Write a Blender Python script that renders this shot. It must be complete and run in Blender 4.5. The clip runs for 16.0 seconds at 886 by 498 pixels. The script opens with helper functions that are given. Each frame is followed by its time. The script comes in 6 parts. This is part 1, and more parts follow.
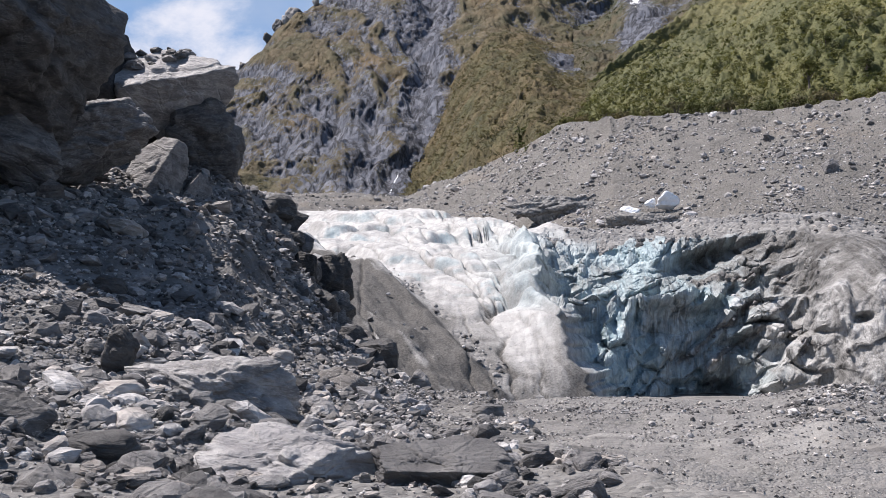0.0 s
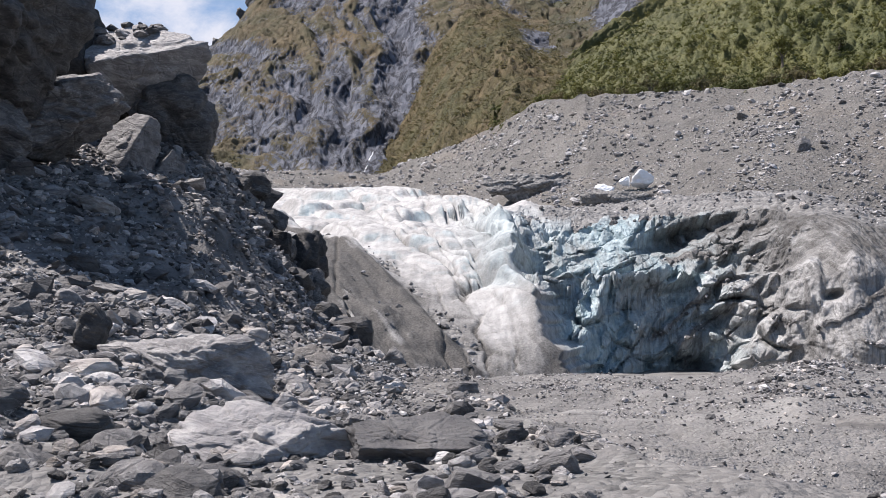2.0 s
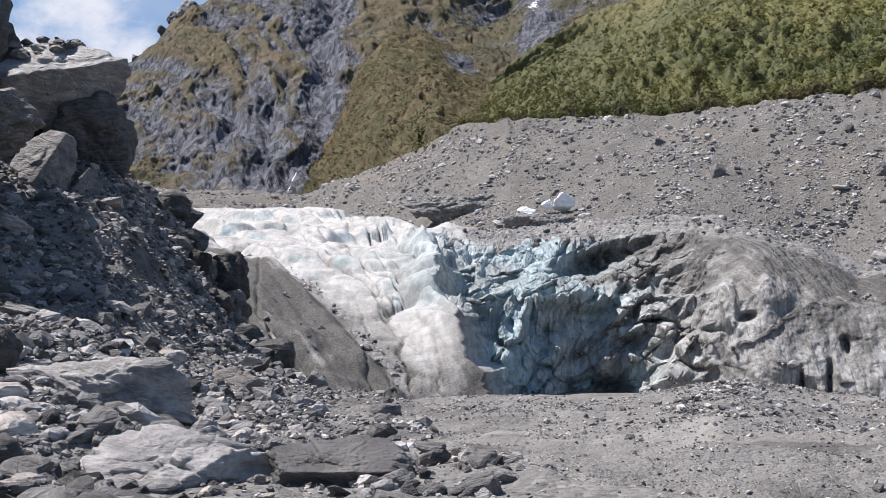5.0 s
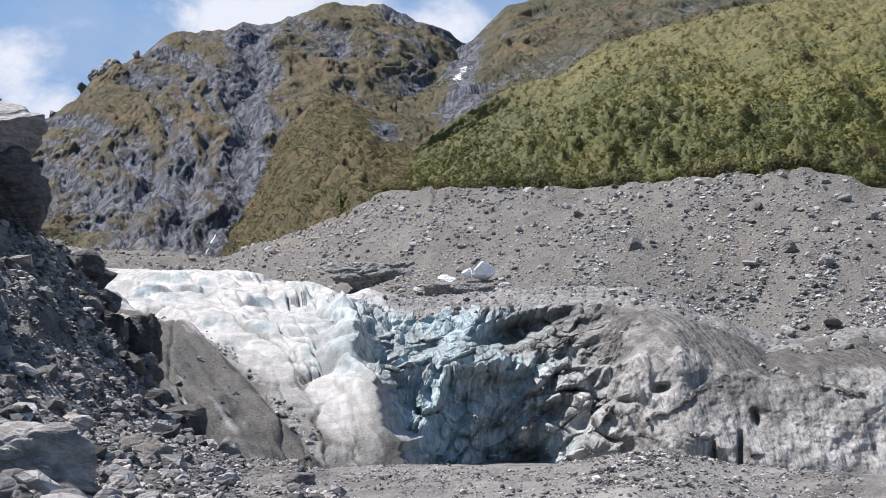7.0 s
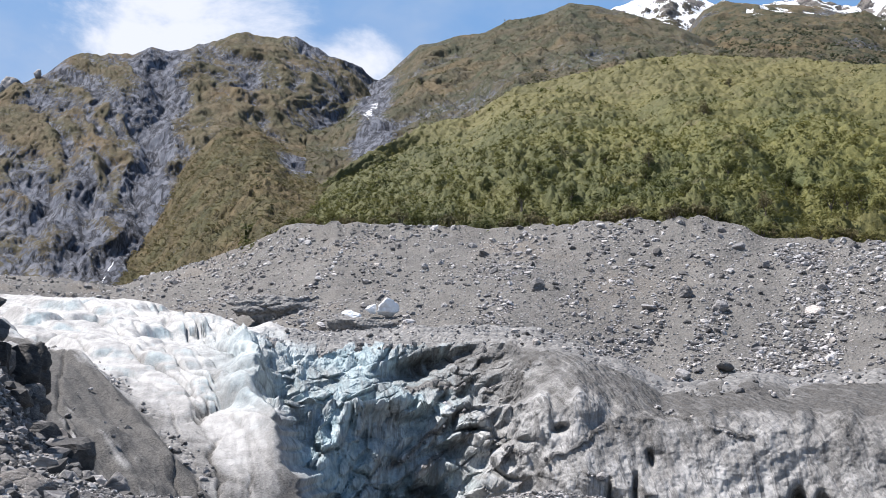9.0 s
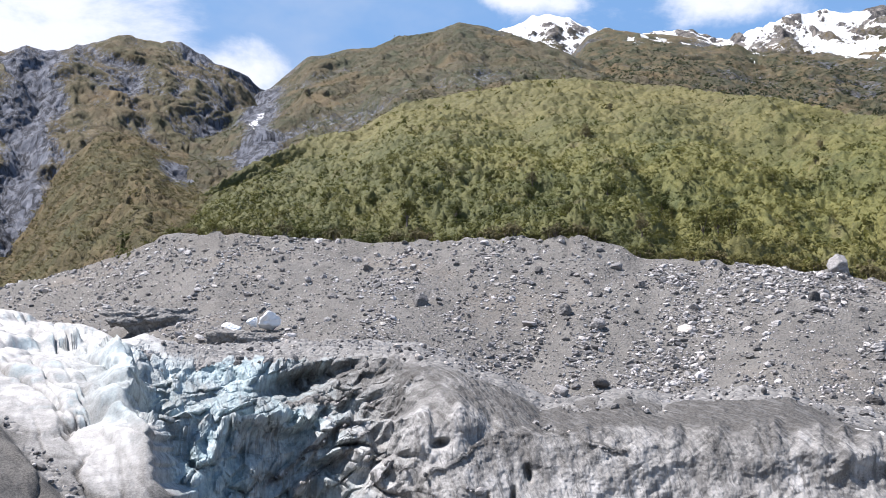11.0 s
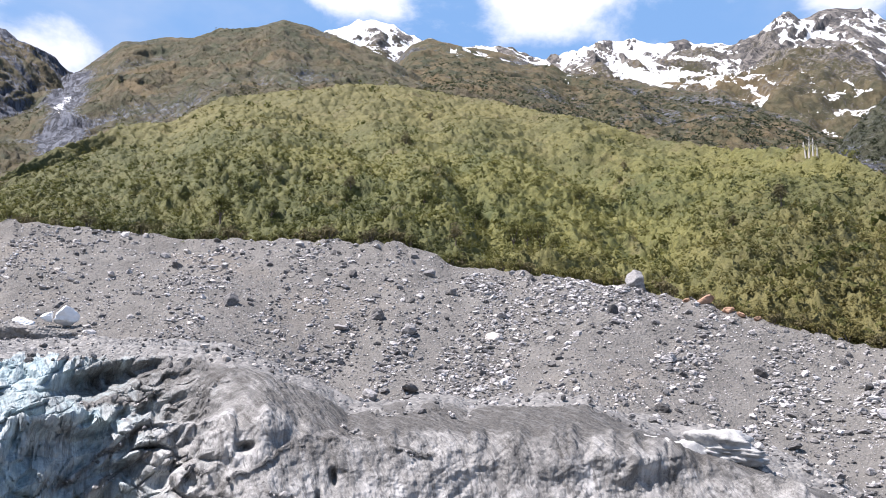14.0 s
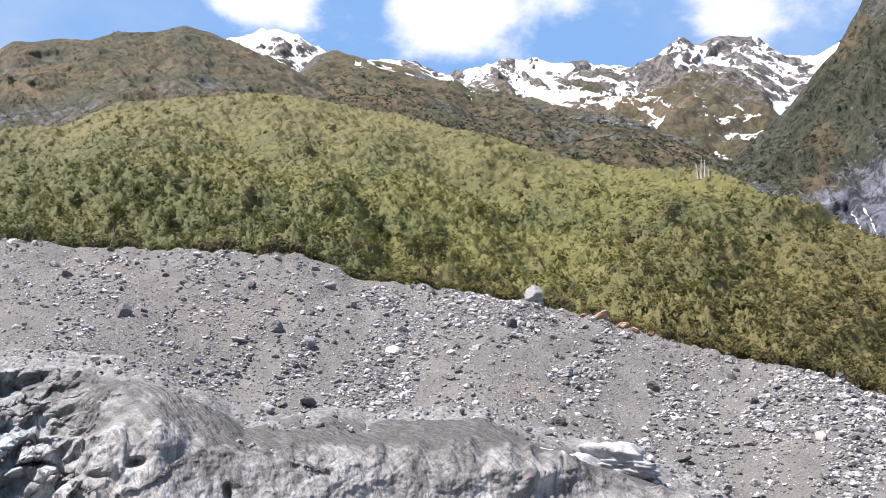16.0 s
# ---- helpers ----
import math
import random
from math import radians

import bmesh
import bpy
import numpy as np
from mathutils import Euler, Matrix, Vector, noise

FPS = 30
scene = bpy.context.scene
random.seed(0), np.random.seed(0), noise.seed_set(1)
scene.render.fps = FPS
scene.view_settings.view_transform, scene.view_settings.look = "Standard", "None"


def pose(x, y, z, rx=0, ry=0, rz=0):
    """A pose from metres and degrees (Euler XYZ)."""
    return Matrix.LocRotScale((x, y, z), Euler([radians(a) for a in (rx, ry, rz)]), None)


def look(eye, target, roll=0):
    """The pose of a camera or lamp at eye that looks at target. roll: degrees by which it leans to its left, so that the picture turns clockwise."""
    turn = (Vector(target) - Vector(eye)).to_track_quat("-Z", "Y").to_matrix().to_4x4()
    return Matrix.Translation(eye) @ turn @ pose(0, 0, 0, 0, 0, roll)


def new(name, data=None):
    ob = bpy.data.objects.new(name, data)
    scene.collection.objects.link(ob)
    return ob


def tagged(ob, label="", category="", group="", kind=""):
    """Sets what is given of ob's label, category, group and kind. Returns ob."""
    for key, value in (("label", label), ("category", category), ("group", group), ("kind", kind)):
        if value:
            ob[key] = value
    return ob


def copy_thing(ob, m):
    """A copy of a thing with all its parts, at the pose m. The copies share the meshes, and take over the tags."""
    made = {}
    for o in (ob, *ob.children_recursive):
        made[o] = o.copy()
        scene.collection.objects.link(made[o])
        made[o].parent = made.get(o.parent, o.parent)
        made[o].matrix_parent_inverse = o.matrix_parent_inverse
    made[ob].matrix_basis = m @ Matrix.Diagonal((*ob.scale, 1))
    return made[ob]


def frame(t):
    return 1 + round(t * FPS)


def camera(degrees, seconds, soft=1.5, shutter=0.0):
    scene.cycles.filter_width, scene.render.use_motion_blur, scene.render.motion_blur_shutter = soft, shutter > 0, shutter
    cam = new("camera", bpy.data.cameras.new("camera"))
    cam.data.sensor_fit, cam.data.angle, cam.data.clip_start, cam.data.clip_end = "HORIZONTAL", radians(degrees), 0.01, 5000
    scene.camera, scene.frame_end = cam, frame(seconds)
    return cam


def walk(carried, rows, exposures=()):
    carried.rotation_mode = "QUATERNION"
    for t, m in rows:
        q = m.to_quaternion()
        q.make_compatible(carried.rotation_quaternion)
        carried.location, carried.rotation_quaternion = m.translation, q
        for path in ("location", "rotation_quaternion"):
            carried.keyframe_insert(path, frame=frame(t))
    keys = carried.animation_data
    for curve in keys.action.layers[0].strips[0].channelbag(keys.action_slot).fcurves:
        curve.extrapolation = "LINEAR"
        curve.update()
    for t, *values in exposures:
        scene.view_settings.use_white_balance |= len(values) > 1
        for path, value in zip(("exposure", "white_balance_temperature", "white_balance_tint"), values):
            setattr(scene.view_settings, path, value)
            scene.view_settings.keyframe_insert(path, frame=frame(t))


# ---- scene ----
from mathutils.bvhtree import BVHTree

cam = camera(49.7, 16.0, soft=0.55)
# the camera turns almost on one spot: a few centimetres of sway only
SWAY, EYE, TILT, LEAN = 0.12, 1.7, 6.5, 0.0
ROWS = [
    (0.0, 0.000, 0.000, 0.000, -0.00, -0.00, -0.00),
    (0.5, 0.006, -0.004, -0.011, -0.29, -0.22, -0.22),
    (1.0, 0.027, -0.007, -0.022, -0.76, -0.43, -0.48),
    (1.5, 0.049, -0.009, -0.014, -1.15, -0.87, -0.08),
    (2.0, 0.056, -0.009, -0.013, -1.49, -1.33, -0.03),
    (2.5, 0.049, -0.007, -0.018, -1.82, -1.69, 0.08),
    (3.0, 0.034, -0.003, -0.020, -2.17, -1.91, -0.02),
    (5.5, 0.047, 0.015, -0.015, -7.56, 1.09, -0.99),
    (6.0, 0.067, 0.023, -0.028, -9.01, 2.29, -1.67),
    (6.5, 0.086, 0.014, -0.009, -9.82, 3.02, -1.33),
    (7.0, 0.106, 0.014, 0.003, -10.86, 4.07, -1.49),
    (7.5, 0.131, 0.009, 0.037, -11.95, 5.06, -1.67),
    (8.0, 0.130, 0.003, 0.119, -13.02, 5.74, -1.86),
    (8.5, 0.147, 0.003, 0.120, -14.48, 6.02, -2.21),
    (9.0, 0.182, -0.003, 0.130, -16.64, 6.47, -2.79),
    (11.5, 0.357, -0.066, 0.171, -25.48, 7.92, -3.09),
    (12.0, 0.391, -0.079, 0.178, -27.56, 8.11, -3.05),
    (12.5, 0.429, -0.101, 0.196, -29.60, 8.20, -3.23),
    (13.0, 0.484, -0.129, 0.194, -31.33, 8.22, -3.51),
    (13.5, 0.509, -0.136, 0.169, -33.17, 8.39, -3.82),
    (14.0, 0.549, -0.159, 0.167, -34.94, 8.67, -4.16),
    (14.5, 0.571, -0.168, 0.146, -36.80, 9.11, -4.36),
    (15.0, 0.611, -0.201, 0.178, -38.48, 9.48, -4.32),
    (15.5, 0.652, -0.234, 0.204, -39.70, 9.71, -4.00),
    (16.0, 0.669, -0.252, 0.230, -40.91, 9.89, -4.09),
]
walk(cam, [(t, pose(0, 0, EYE, TILT, LEAN, 0) @ pose(SWAY * x, SWAY * y, SWAY * z, 90 + pitch, roll, yaw))
           for t, x, y, z, yaw, pitch, roll in ROWS], exposures=[(0.0, 0.70, 6220, 17), (3.0, 0.70, 6220, 17), (5.5, 0.67, 6180, 15), (7.0, 0.72, 6130, 14), (9.0, 0.83, 6080, 14), (11.5, 1.00, 6050, 16), (16.0, 1.11, 6150, 18)])

# ---- world and sun ----
SUN_BEARING, SUN_HEIGHT = -75.0, 60.0   # degrees right of the first view, degrees up


def add_node(tree, kind, ins=None):
    n = tree.nodes.new(kind)
    for k, v in (ins or {}).items():
        if isinstance(v, bpy.types.NodeSocket):
            tree.links.new(v, n.inputs[k])
        else:
            n.inputs[k].default_value = v
    return n


def math_node(tree, op, a, b=0.0, c=0.0, clamp=False):
    n = add_node(tree, "ShaderNodeMath", {0: a, 1: b, 2: c})
    n.operation, n.use_clamp = op, clamp
    return n.outputs[0]


def noise_node(tree, vec, scale, detail=4.0, rough=0.55, warp=0.0):
    return add_node(tree, "ShaderNodeTexNoise", {"Vector": vec, "Scale": scale, "Detail": detail, "Roughness": rough, "Distortion": warp}).outputs["Fac"]


def ramp(tree, fac, lo, hi, a=0.0, b=1.0):
    n = add_node(tree, "ShaderNodeMapRange", {"Value": fac, "From Min": lo, "From Max": hi, "To Min": a, "To Max": b})
    n.interpolation_type = "SMOOTHSTEP"
    return n.outputs[0]


def mix(tree, fac, a, b):
    n = tree.nodes.new("ShaderNodeMix")
    n.data_type = "RGBA"
    for i, v in ((0, fac), (6, a), (7, b)):
        if isinstance(v, bpy.types.NodeSocket):
            tree.links.new(v, n.inputs[i])
        else:
            n.inputs[i].default_value = (*v, 1.0) if i > 0 and len(v) == 3 else v
    return n.outputs[2]


def stretch(tree, vec, scale, turn=(0, 0, 0)):
    return add_node(tree, "ShaderNodeMapping", {"Vector": vec, "Scale": scale, "Rotation": [radians(a) for a in turn]}).outputs[0]


def polar_way(b, up):
    b, up = radians(b), radians(up)
    return (math.sin(b) * math.cos(up), math.cos(b) * math.cos(up), math.sin(up))


world = bpy.data.worlds.new("sky")
scene.world = world
world.use_nodes = True
wt = world.node_tree
wt.nodes.clear()
sky = add_node(wt, "ShaderNodeTexSky")
sky.sky_type, sky.sun_disc = "NISHITA", False
sky.sun_elevation, sky.sun_rotation = radians(SUN_HEIGHT), radians(SUN_BEARING)
sky.altitude, sky.air_density, sky.dust_density, sky.ozone_density = 200.0, 1.0, 0.6, 1.2
where = add_node(wt, "ShaderNodeTexCoord").outputs["Generated"]
flat_dir = stretch(wt, where, (1.0, 1.0, 1.7))
puff = noise_node(wt, flat_dir, 5.0, 10.0, 0.62, 0.25)
high = add_node(wt, "ShaderNodeSeparateXYZ", {0: where}).outputs[2]
mass = noise_node(wt, flat_dir, 1.6, 3.0, 0.5)
heap = math_node(wt, "MULTIPLY", math_node(wt, "SUBTRACT", mass, 0.5), 0.9)
# cloud banks that stand over the ridges: bearing, height, half width in degrees
for cb, ce, cw, much in ((-15.0, 16.5, 5.0, 0.27), (1.5, 26.5, 7.0, 0.27), (11.5, 23.0, 2.8, 0.25), (29.0, 31.5, 4.5, 0.25), (41.5, 29.5, 3.6, 0.30), (48.5, 27.5, 5.0, 0.22), (57.0, 26.5, 4.5, 0.24), (63.5, 28.5, 6.5, 0.36)):
    way = polar_way(cb, ce)
    dot = wt.nodes.new("ShaderNodeVectorMath")
    dot.operation = "DOT_PRODUCT"
    wt.links.new(where, dot.inputs[0])
    dot.inputs[1].default_value = way
    bank = ramp(wt, dot.outputs["Value"], math.cos(radians(cw * 1.25)), 1.0, 0.0, much)
    heap = math_node(wt, "ADD", heap, bank)
band = math_node(wt, "MULTIPLY", ramp(wt, high, 0.02, 0.2), ramp(wt, high, 0.9, 0.6))
cover = math_node(wt, "MULTIPLY", ramp(wt, math_node(wt, "ADD", puff, heap), 0.67, 0.90), band)
veil = math_node(wt, "MULTIPLY", ramp(wt, noise_node(wt, flat_dir, 2.3, 6.0, 0.6), 0.42, 0.72, 0.0, 0.45), band)
sky_blue = mix(wt, ramp(wt, high, 0.75, 0.5, 0.1, 0.62), sky.outputs[0], (4.2, 7.9, 13.2))
sky_blue = mix(wt, veil, sky_blue, (9.0, 9.6, 10.4))
sky_col = mix(wt, cover, sky_blue, (12.6, 12.9, 13.4))
back = add_node(wt, "ShaderNodeBackground", {"Color": sky_col, "Strength": 0.041})
wt.links.new(back.outputs[0], add_node(wt, "ShaderNodeOutputWorld").inputs[0])

sun_data = bpy.data.lights.new("sun", "SUN")
sun_data.energy, sun_data.angle, sun_data.color = 5.0, radians(0.53), (1.0, 0.93, 0.83)
sun = new("sun", sun_data)
sb, sh = radians(SUN_BEARING), radians(SUN_HEIGHT)
sun.matrix_world = look((math.sin(sb) * math.cos(sh) * 100, math.cos(sb) * math.cos(sh) * 100, math.sin(sh) * 100), (0, 0, 0))

# ---- numbers ----
rng = np.random.default_rng(7)


def hash01(ix, iy, iz, seed):
    h = (ix.astype(np.int64) * 374761393 + iy.astype(np.int64) * 668265263 + iz.astype(np.int64) * 2147483647 + seed * 974711) & 0xFFFFFFFF
    h = ((h ^ (h >> 13)) * 1274126177) & 0xFFFFFFFF
    h = ((h ^ (h >> 16)) * 2246822519) & 0xFFFFFFFF
    return ((h ^ (h >> 15)) & 0xFFFFFF) / float(0xFFFFFF)


def vnoise(x, y, z, seed=0):
    """Smooth value noise, -1 to 1."""
    x, y, z = np.broadcast_arrays(x, y, z)
    ix, iy, iz = np.floor(x), np.floor(y), np.floor(z)
    u, v, w = x - ix, y - iy, z - iz
    u, v, w = (q * q * q * (q * (q * 6 - 15) + 10) for q in (u, v, w))
    out = 0.0
    for a in (0, 1):
        for b in (0, 1):
            for c in (0, 1):
                out = out + hash01(ix + a, iy + b, iz + c, seed) * (u if a else 1 - u) * (v if b else 1 - v) * (w if c else 1 - w)
    return out * 2 - 1


def fbm(x, y, z, octaves=4, gain=0.5, seed=0):
    out, amp, k = 0.0, 1.0, 1.0
    for i in range(octaves):
        out = out + amp * vnoise(x * k + 17.3 * i, y * k + 9.1 * i, z * k + 4.7 * i, seed + i)
        amp, k = amp * gain, k * 2.03
    return out


def ridged(x, y, z, octaves=4, gain=0.5, seed=0):
    """Sharp crests, 0 to about 1."""
    out, amp, k, total = 0.0, 1.0, 1.0, 0.0
    for i in range(octaves):
        out = out + amp * (1 - np.abs(vnoise(x * k + 31.7 * i, y * k + 5.3 * i, z * k + 11.9 * i, seed + i)))
        total, amp, k = total + amp, amp * gain, k * 2.07
    return out / total


def facets(x, y, z, seed=0, tilt=0.8):
    """Flat tilted plates, one to a cell, with sharp steps between them; about -1 to 1. Also the nearness to a joint, 0 to 1."""
    x, y, z = np.broadcast_arrays(x, y, z)
    ix, iy, iz = np.floor(x), np.floor(y), np.floor(z)
    best, second, value = np.full(x.shape, 9.0), np.full(x.shape, 9.0), np.zeros(x.shape)
    for a in (-1, 0, 1):
        for b in (-1, 0, 1):
            for c in (-1, 0, 1):
                cx, cy, cz = ix + a, iy + b, iz + c
                h = [hash01(cx, cy, cz, seed + i) for i in range(4)]
                dx, dy, dz = x - cx - h[0], y - cy - h[1], z - cz - h[2]
                d = dx * dx + dy * dy + dz * dz
                plate = (h[3] * 2 - 1) + tilt * (dx * (h[1] * 2 - 1) + dy * (h[2] * 2 - 1) + dz * (h[0] * 2 - 1)) * 2
                near = d < best
                second = np.where(near, best, np.minimum(second, d))
                value = np.where(near, plate, value)
                best = np.where(near, d, best)
    gap = np.sqrt(second) - np.sqrt(best)
    return value * (1 - np.clip(1 - gap / 0.34, 0, 1) ** 2), np.clip(1 - gap / 0.14, 0, 1)


def step01(x, a, b):
    q = np.clip((x - a) / (b - a), 0, 1)
    return q * q * (3 - 2 * q)


def polar(b, r, z=0.0):
    b = np.radians(b)
    return np.stack(np.broadcast_arrays(r * np.sin(b), r * np.cos(b), z), -1)


def line_at(curve, b):
    """Distance and height of a line of (bearing, distance, height) at the bearings b."""
    c = np.array(curve, float)
    return np.interp(b, c[:, 0], c[:, 1]), np.interp(b, c[:, 0], c[:, 2])


def mesh_of(name, verts, faces, material, smooth=True, **attributes):
    """A mesh from arrays: verts (n, 3); faces (m, 3 or 4)."""
    me = bpy.data.meshes.new(name)
    k = faces.shape[1]
    me.vertices.add(len(verts))
    me.vertices.foreach_set("co", np.ascontiguousarray(verts, np.float32).ravel())
    me.loops.add(faces.size)
    me.loops.foreach_set("vertex_index", np.ascontiguousarray(faces, np.int32).ravel())
    me.polygons.add(len(faces))
    me.polygons.foreach_set("loop_start", np.arange(0, faces.size, k, dtype=np.int32))
    me.polygons.foreach_set("use_smooth", np.full(len(faces), smooth))
    for key, value in attributes.items():
        me.attributes.new(key, "FLOAT", "POINT").data.foreach_set("value", np.ascontiguousarray(value, np.float32).ravel())
    me.update(calc_edges=True)
    me.validate()
    if material:
        me.materials.append(material)
    return me


def grid_faces(rows, cols):
    i = np.arange(rows * cols).reshape(rows, cols)
    return np.stack((i[:-1, :-1], i[:-1, 1:], i[1:, 1:], i[1:, :-1]), -1).reshape(-1, 4)


def grid_thing(name, v, material, parent=None, **attributes):
    ob = new(name, mesh_of(name, v.reshape(-1, 3), grid_faces(*v.shape[:2]), material, True, **attributes))
    ob.parent = parent
    return ob


def normals_of(v):
    n = np.cross(np.gradient(v, axis=1), np.gradient(v, axis=0))
    return n / (np.linalg.norm(n, axis=-1, keepdims=True) + 1e-9)


# ---- materials ----
def material(name, rough=0.9):
    m = bpy.data.materials.new(name)
    m.use_nodes = True
    t = m.node_tree
    bsdf = t.nodes["Principled BSDF"]
    bsdf.inputs["Roughness"].default_value = rough
    bsdf.inputs["Specular IOR Level"].default_value = 0.3
    return m, t, bsdf


def finish(t, bsdf, colour, height=None, depth=0.1, strength=0.6):
    t.links.new(colour, bsdf.inputs["Base Color"])
    if height is not None:
        b = add_node(t, "ShaderNodeBump", {"Height": height, "Distance": depth, "Strength": strength})
        t.links.new(b.outputs[0], bsdf.inputs["Normal"])


def position(t):
    return add_node(t, "ShaderNodeNewGeometry").outputs["Position"]


def attribute(t, name):
    n = add_node(t, "ShaderNodeAttribute")
    n.attribute_name = name
    return n.outputs["Fac"]


def gravel_material():
    m, t, b = material("gravel", 0.95)
    p = position(t)
    big, mid, fine = noise_node(t, p, 0.05, 5), noise_node(t, p, 0.7, 6), noise_node(t, p, 9.0, 5, 0.7)
    cell = add_node(t, "ShaderNodeTexVoronoi", {"Vector": p, "Scale": 7.0, "Randomness": 1.0})
    chip = add_node(t, "ShaderNodeTexVoronoi", {"Vector": p, "Scale": 2.2, "Randomness": 1.0})
    grey = mix(t, cell.outputs["Color"], (0.10, 0.098, 0.095), (0.28, 0.275, 0.262))
    tone = mix(t, ramp(t, mid, 0.35, 0.7), grey, (0.195, 0.19, 0.185))
    tone = mix(t, ramp(t, big, 0.52, 0.7, 0, 0.2), tone, (0.22, 0.195, 0.165))
    tone = mix(t, ramp(t, fine, 0.55, 0.75, 0, 0.5), tone, (0.10, 0.10, 0.105))
    drift = noise_node(t, stretch(t, p, (0.05, 0.12, 0.1), (0, 0, 24)), 1.0, 7, 0.65, 0.8)
    tone = mix(t, ramp(t, drift, 0.5, 0.62, 0, 0.8), tone, (0.095, 0.092, 0.09))
    tone = mix(t, ramp(t, drift, 0.44, 0.32, 0, 0.6), tone, (0.31, 0.305, 0.292))
    slate = mix(t, ramp(t, mid, 0.35, 0.65), (0.11, 0.108, 0.107), (0.22, 0.215, 0.21))
    tone = mix(t, math_node(t, "MULTIPLY", attribute(t, "slate"), 0.75), tone, slate)
    h = math_node(t, "ADD", math_node(t, "MULTIPLY", cell.outputs["Distance"], -0.5), math_node(t, "MULTIPLY", fine, 0.6))
    h = math_node(t, "ADD", h, math_node(t, "MULTIPLY", chip.outputs["Distance"], -0.9))
    h = math_node(t, "ADD", h, math_node(t, "MULTIPLY", mid, 2.5))
    h = math_node(t, "ADD", h, math_node(t, "MULTIPLY", drift, 6.0))
    finish(t, b, tone, h, 0.16, 0.9)
    return m


def schist_material(name="schist", dark=0.075, light=0.27, island=False, odd=0.6):
    """Banded grey rock; every block has its own tone."""
    m, t, b = material(name, 0.68)
    b.inputs["Specular IOR Level"].default_value = 0.42
    own = add_node(t, "ShaderNodeNewGeometry").outputs["Random Per Island"] if island else add_node(t, "ShaderNodeObjectInfo").outputs["Random"]
    p = position(t) if island else add_node(t, "ShaderNodeTexCoord").outputs["Object"]
    warp = stretch(t, p, (0.8, 1.0, 2.6), (24, 38, 0))
    bands, grain, blot = noise_node(t, warp, 1.3, 8, 0.62, 0.8), noise_node(t, p, 14.0, 6, 0.7), noise_node(t, p, 0.55, 5)
    vein = ramp(t, math_node(t, "ABSOLUTE", math_node(t, "SUBTRACT", noise_node(t, warp, 2.2, 6, 0.6, 1.2), 0.5)), 0.0, 0.03, 1.0, 0.0)
    base = mix(t, ramp(t, bands, 0.32, 0.68), (dark * 1.04, dark, dark * 1.0), (light, light * 0.97, light * 0.94))
    base = mix(t, math_node(t, "MULTIPLY", vein, 0.35), base, (0.5, 0.49, 0.47))
    base = mix(t, ramp(t, blot, 0.58, 0.74, 0, 0.3), base, (0.15, 0.13, 0.105))
    base = mix(t, ramp(t, noise_node(t, p, 1.9, 7, 0.7), 0.3, 0.7, 0.65, 0.0), base, (dark * 0.8, dark * 0.8, dark * 0.85))
    base = mix(t, ramp(t, grain, 0.5, 0.75, 0, 0.4), base, (dark * 0.5, dark * 0.5, dark * 0.5))
    tone = math_node(t, "ADD", math_node(t, "MULTIPLY", math_node(t, "MULTIPLY", own, own), 1.6), 0.30)
    shade = t.nodes.new("ShaderNodeVectorMath")
    shade.operation = "SCALE"
    t.links.new(base, shade.inputs[0])
    t.links.new(tone, shade.inputs["Scale"])
    base = shade.outputs[0]
    base = mix(t, ramp(t, own, 0.86, 0.97, 0, odd), base, (0.36, 0.31, 0.26))
    h = math_node(t, "ADD", math_node(t, "MULTIPLY", bands, 1.0), math_node(t, "MULTIPLY", grain, 0.25))
    split = add_node(t, "ShaderNodeTexVoronoi", {"Vector": stretch(t, p, (0.7, 0.8, 1.5), (24, 38, 0)), "Scale": 0.9, "Detail": 0.0, "Roughness": 0.5})
    split.feature = "DISTANCE_TO_EDGE"
    joint = ramp(t, split.outputs["Distance"], 0.0, 0.035, 1.0, 0.0)
    base = mix(t, math_node(t, "MULTIPLY", joint, 0.08), base, (dark * 0.6, dark * 0.6, dark * 0.6))
    h = math_node(t, "ADD", h, math_node(t, "MULTIPLY", joint, -0.12))
    finish(t, b, base, h, 0.2, 0.9)
    return m


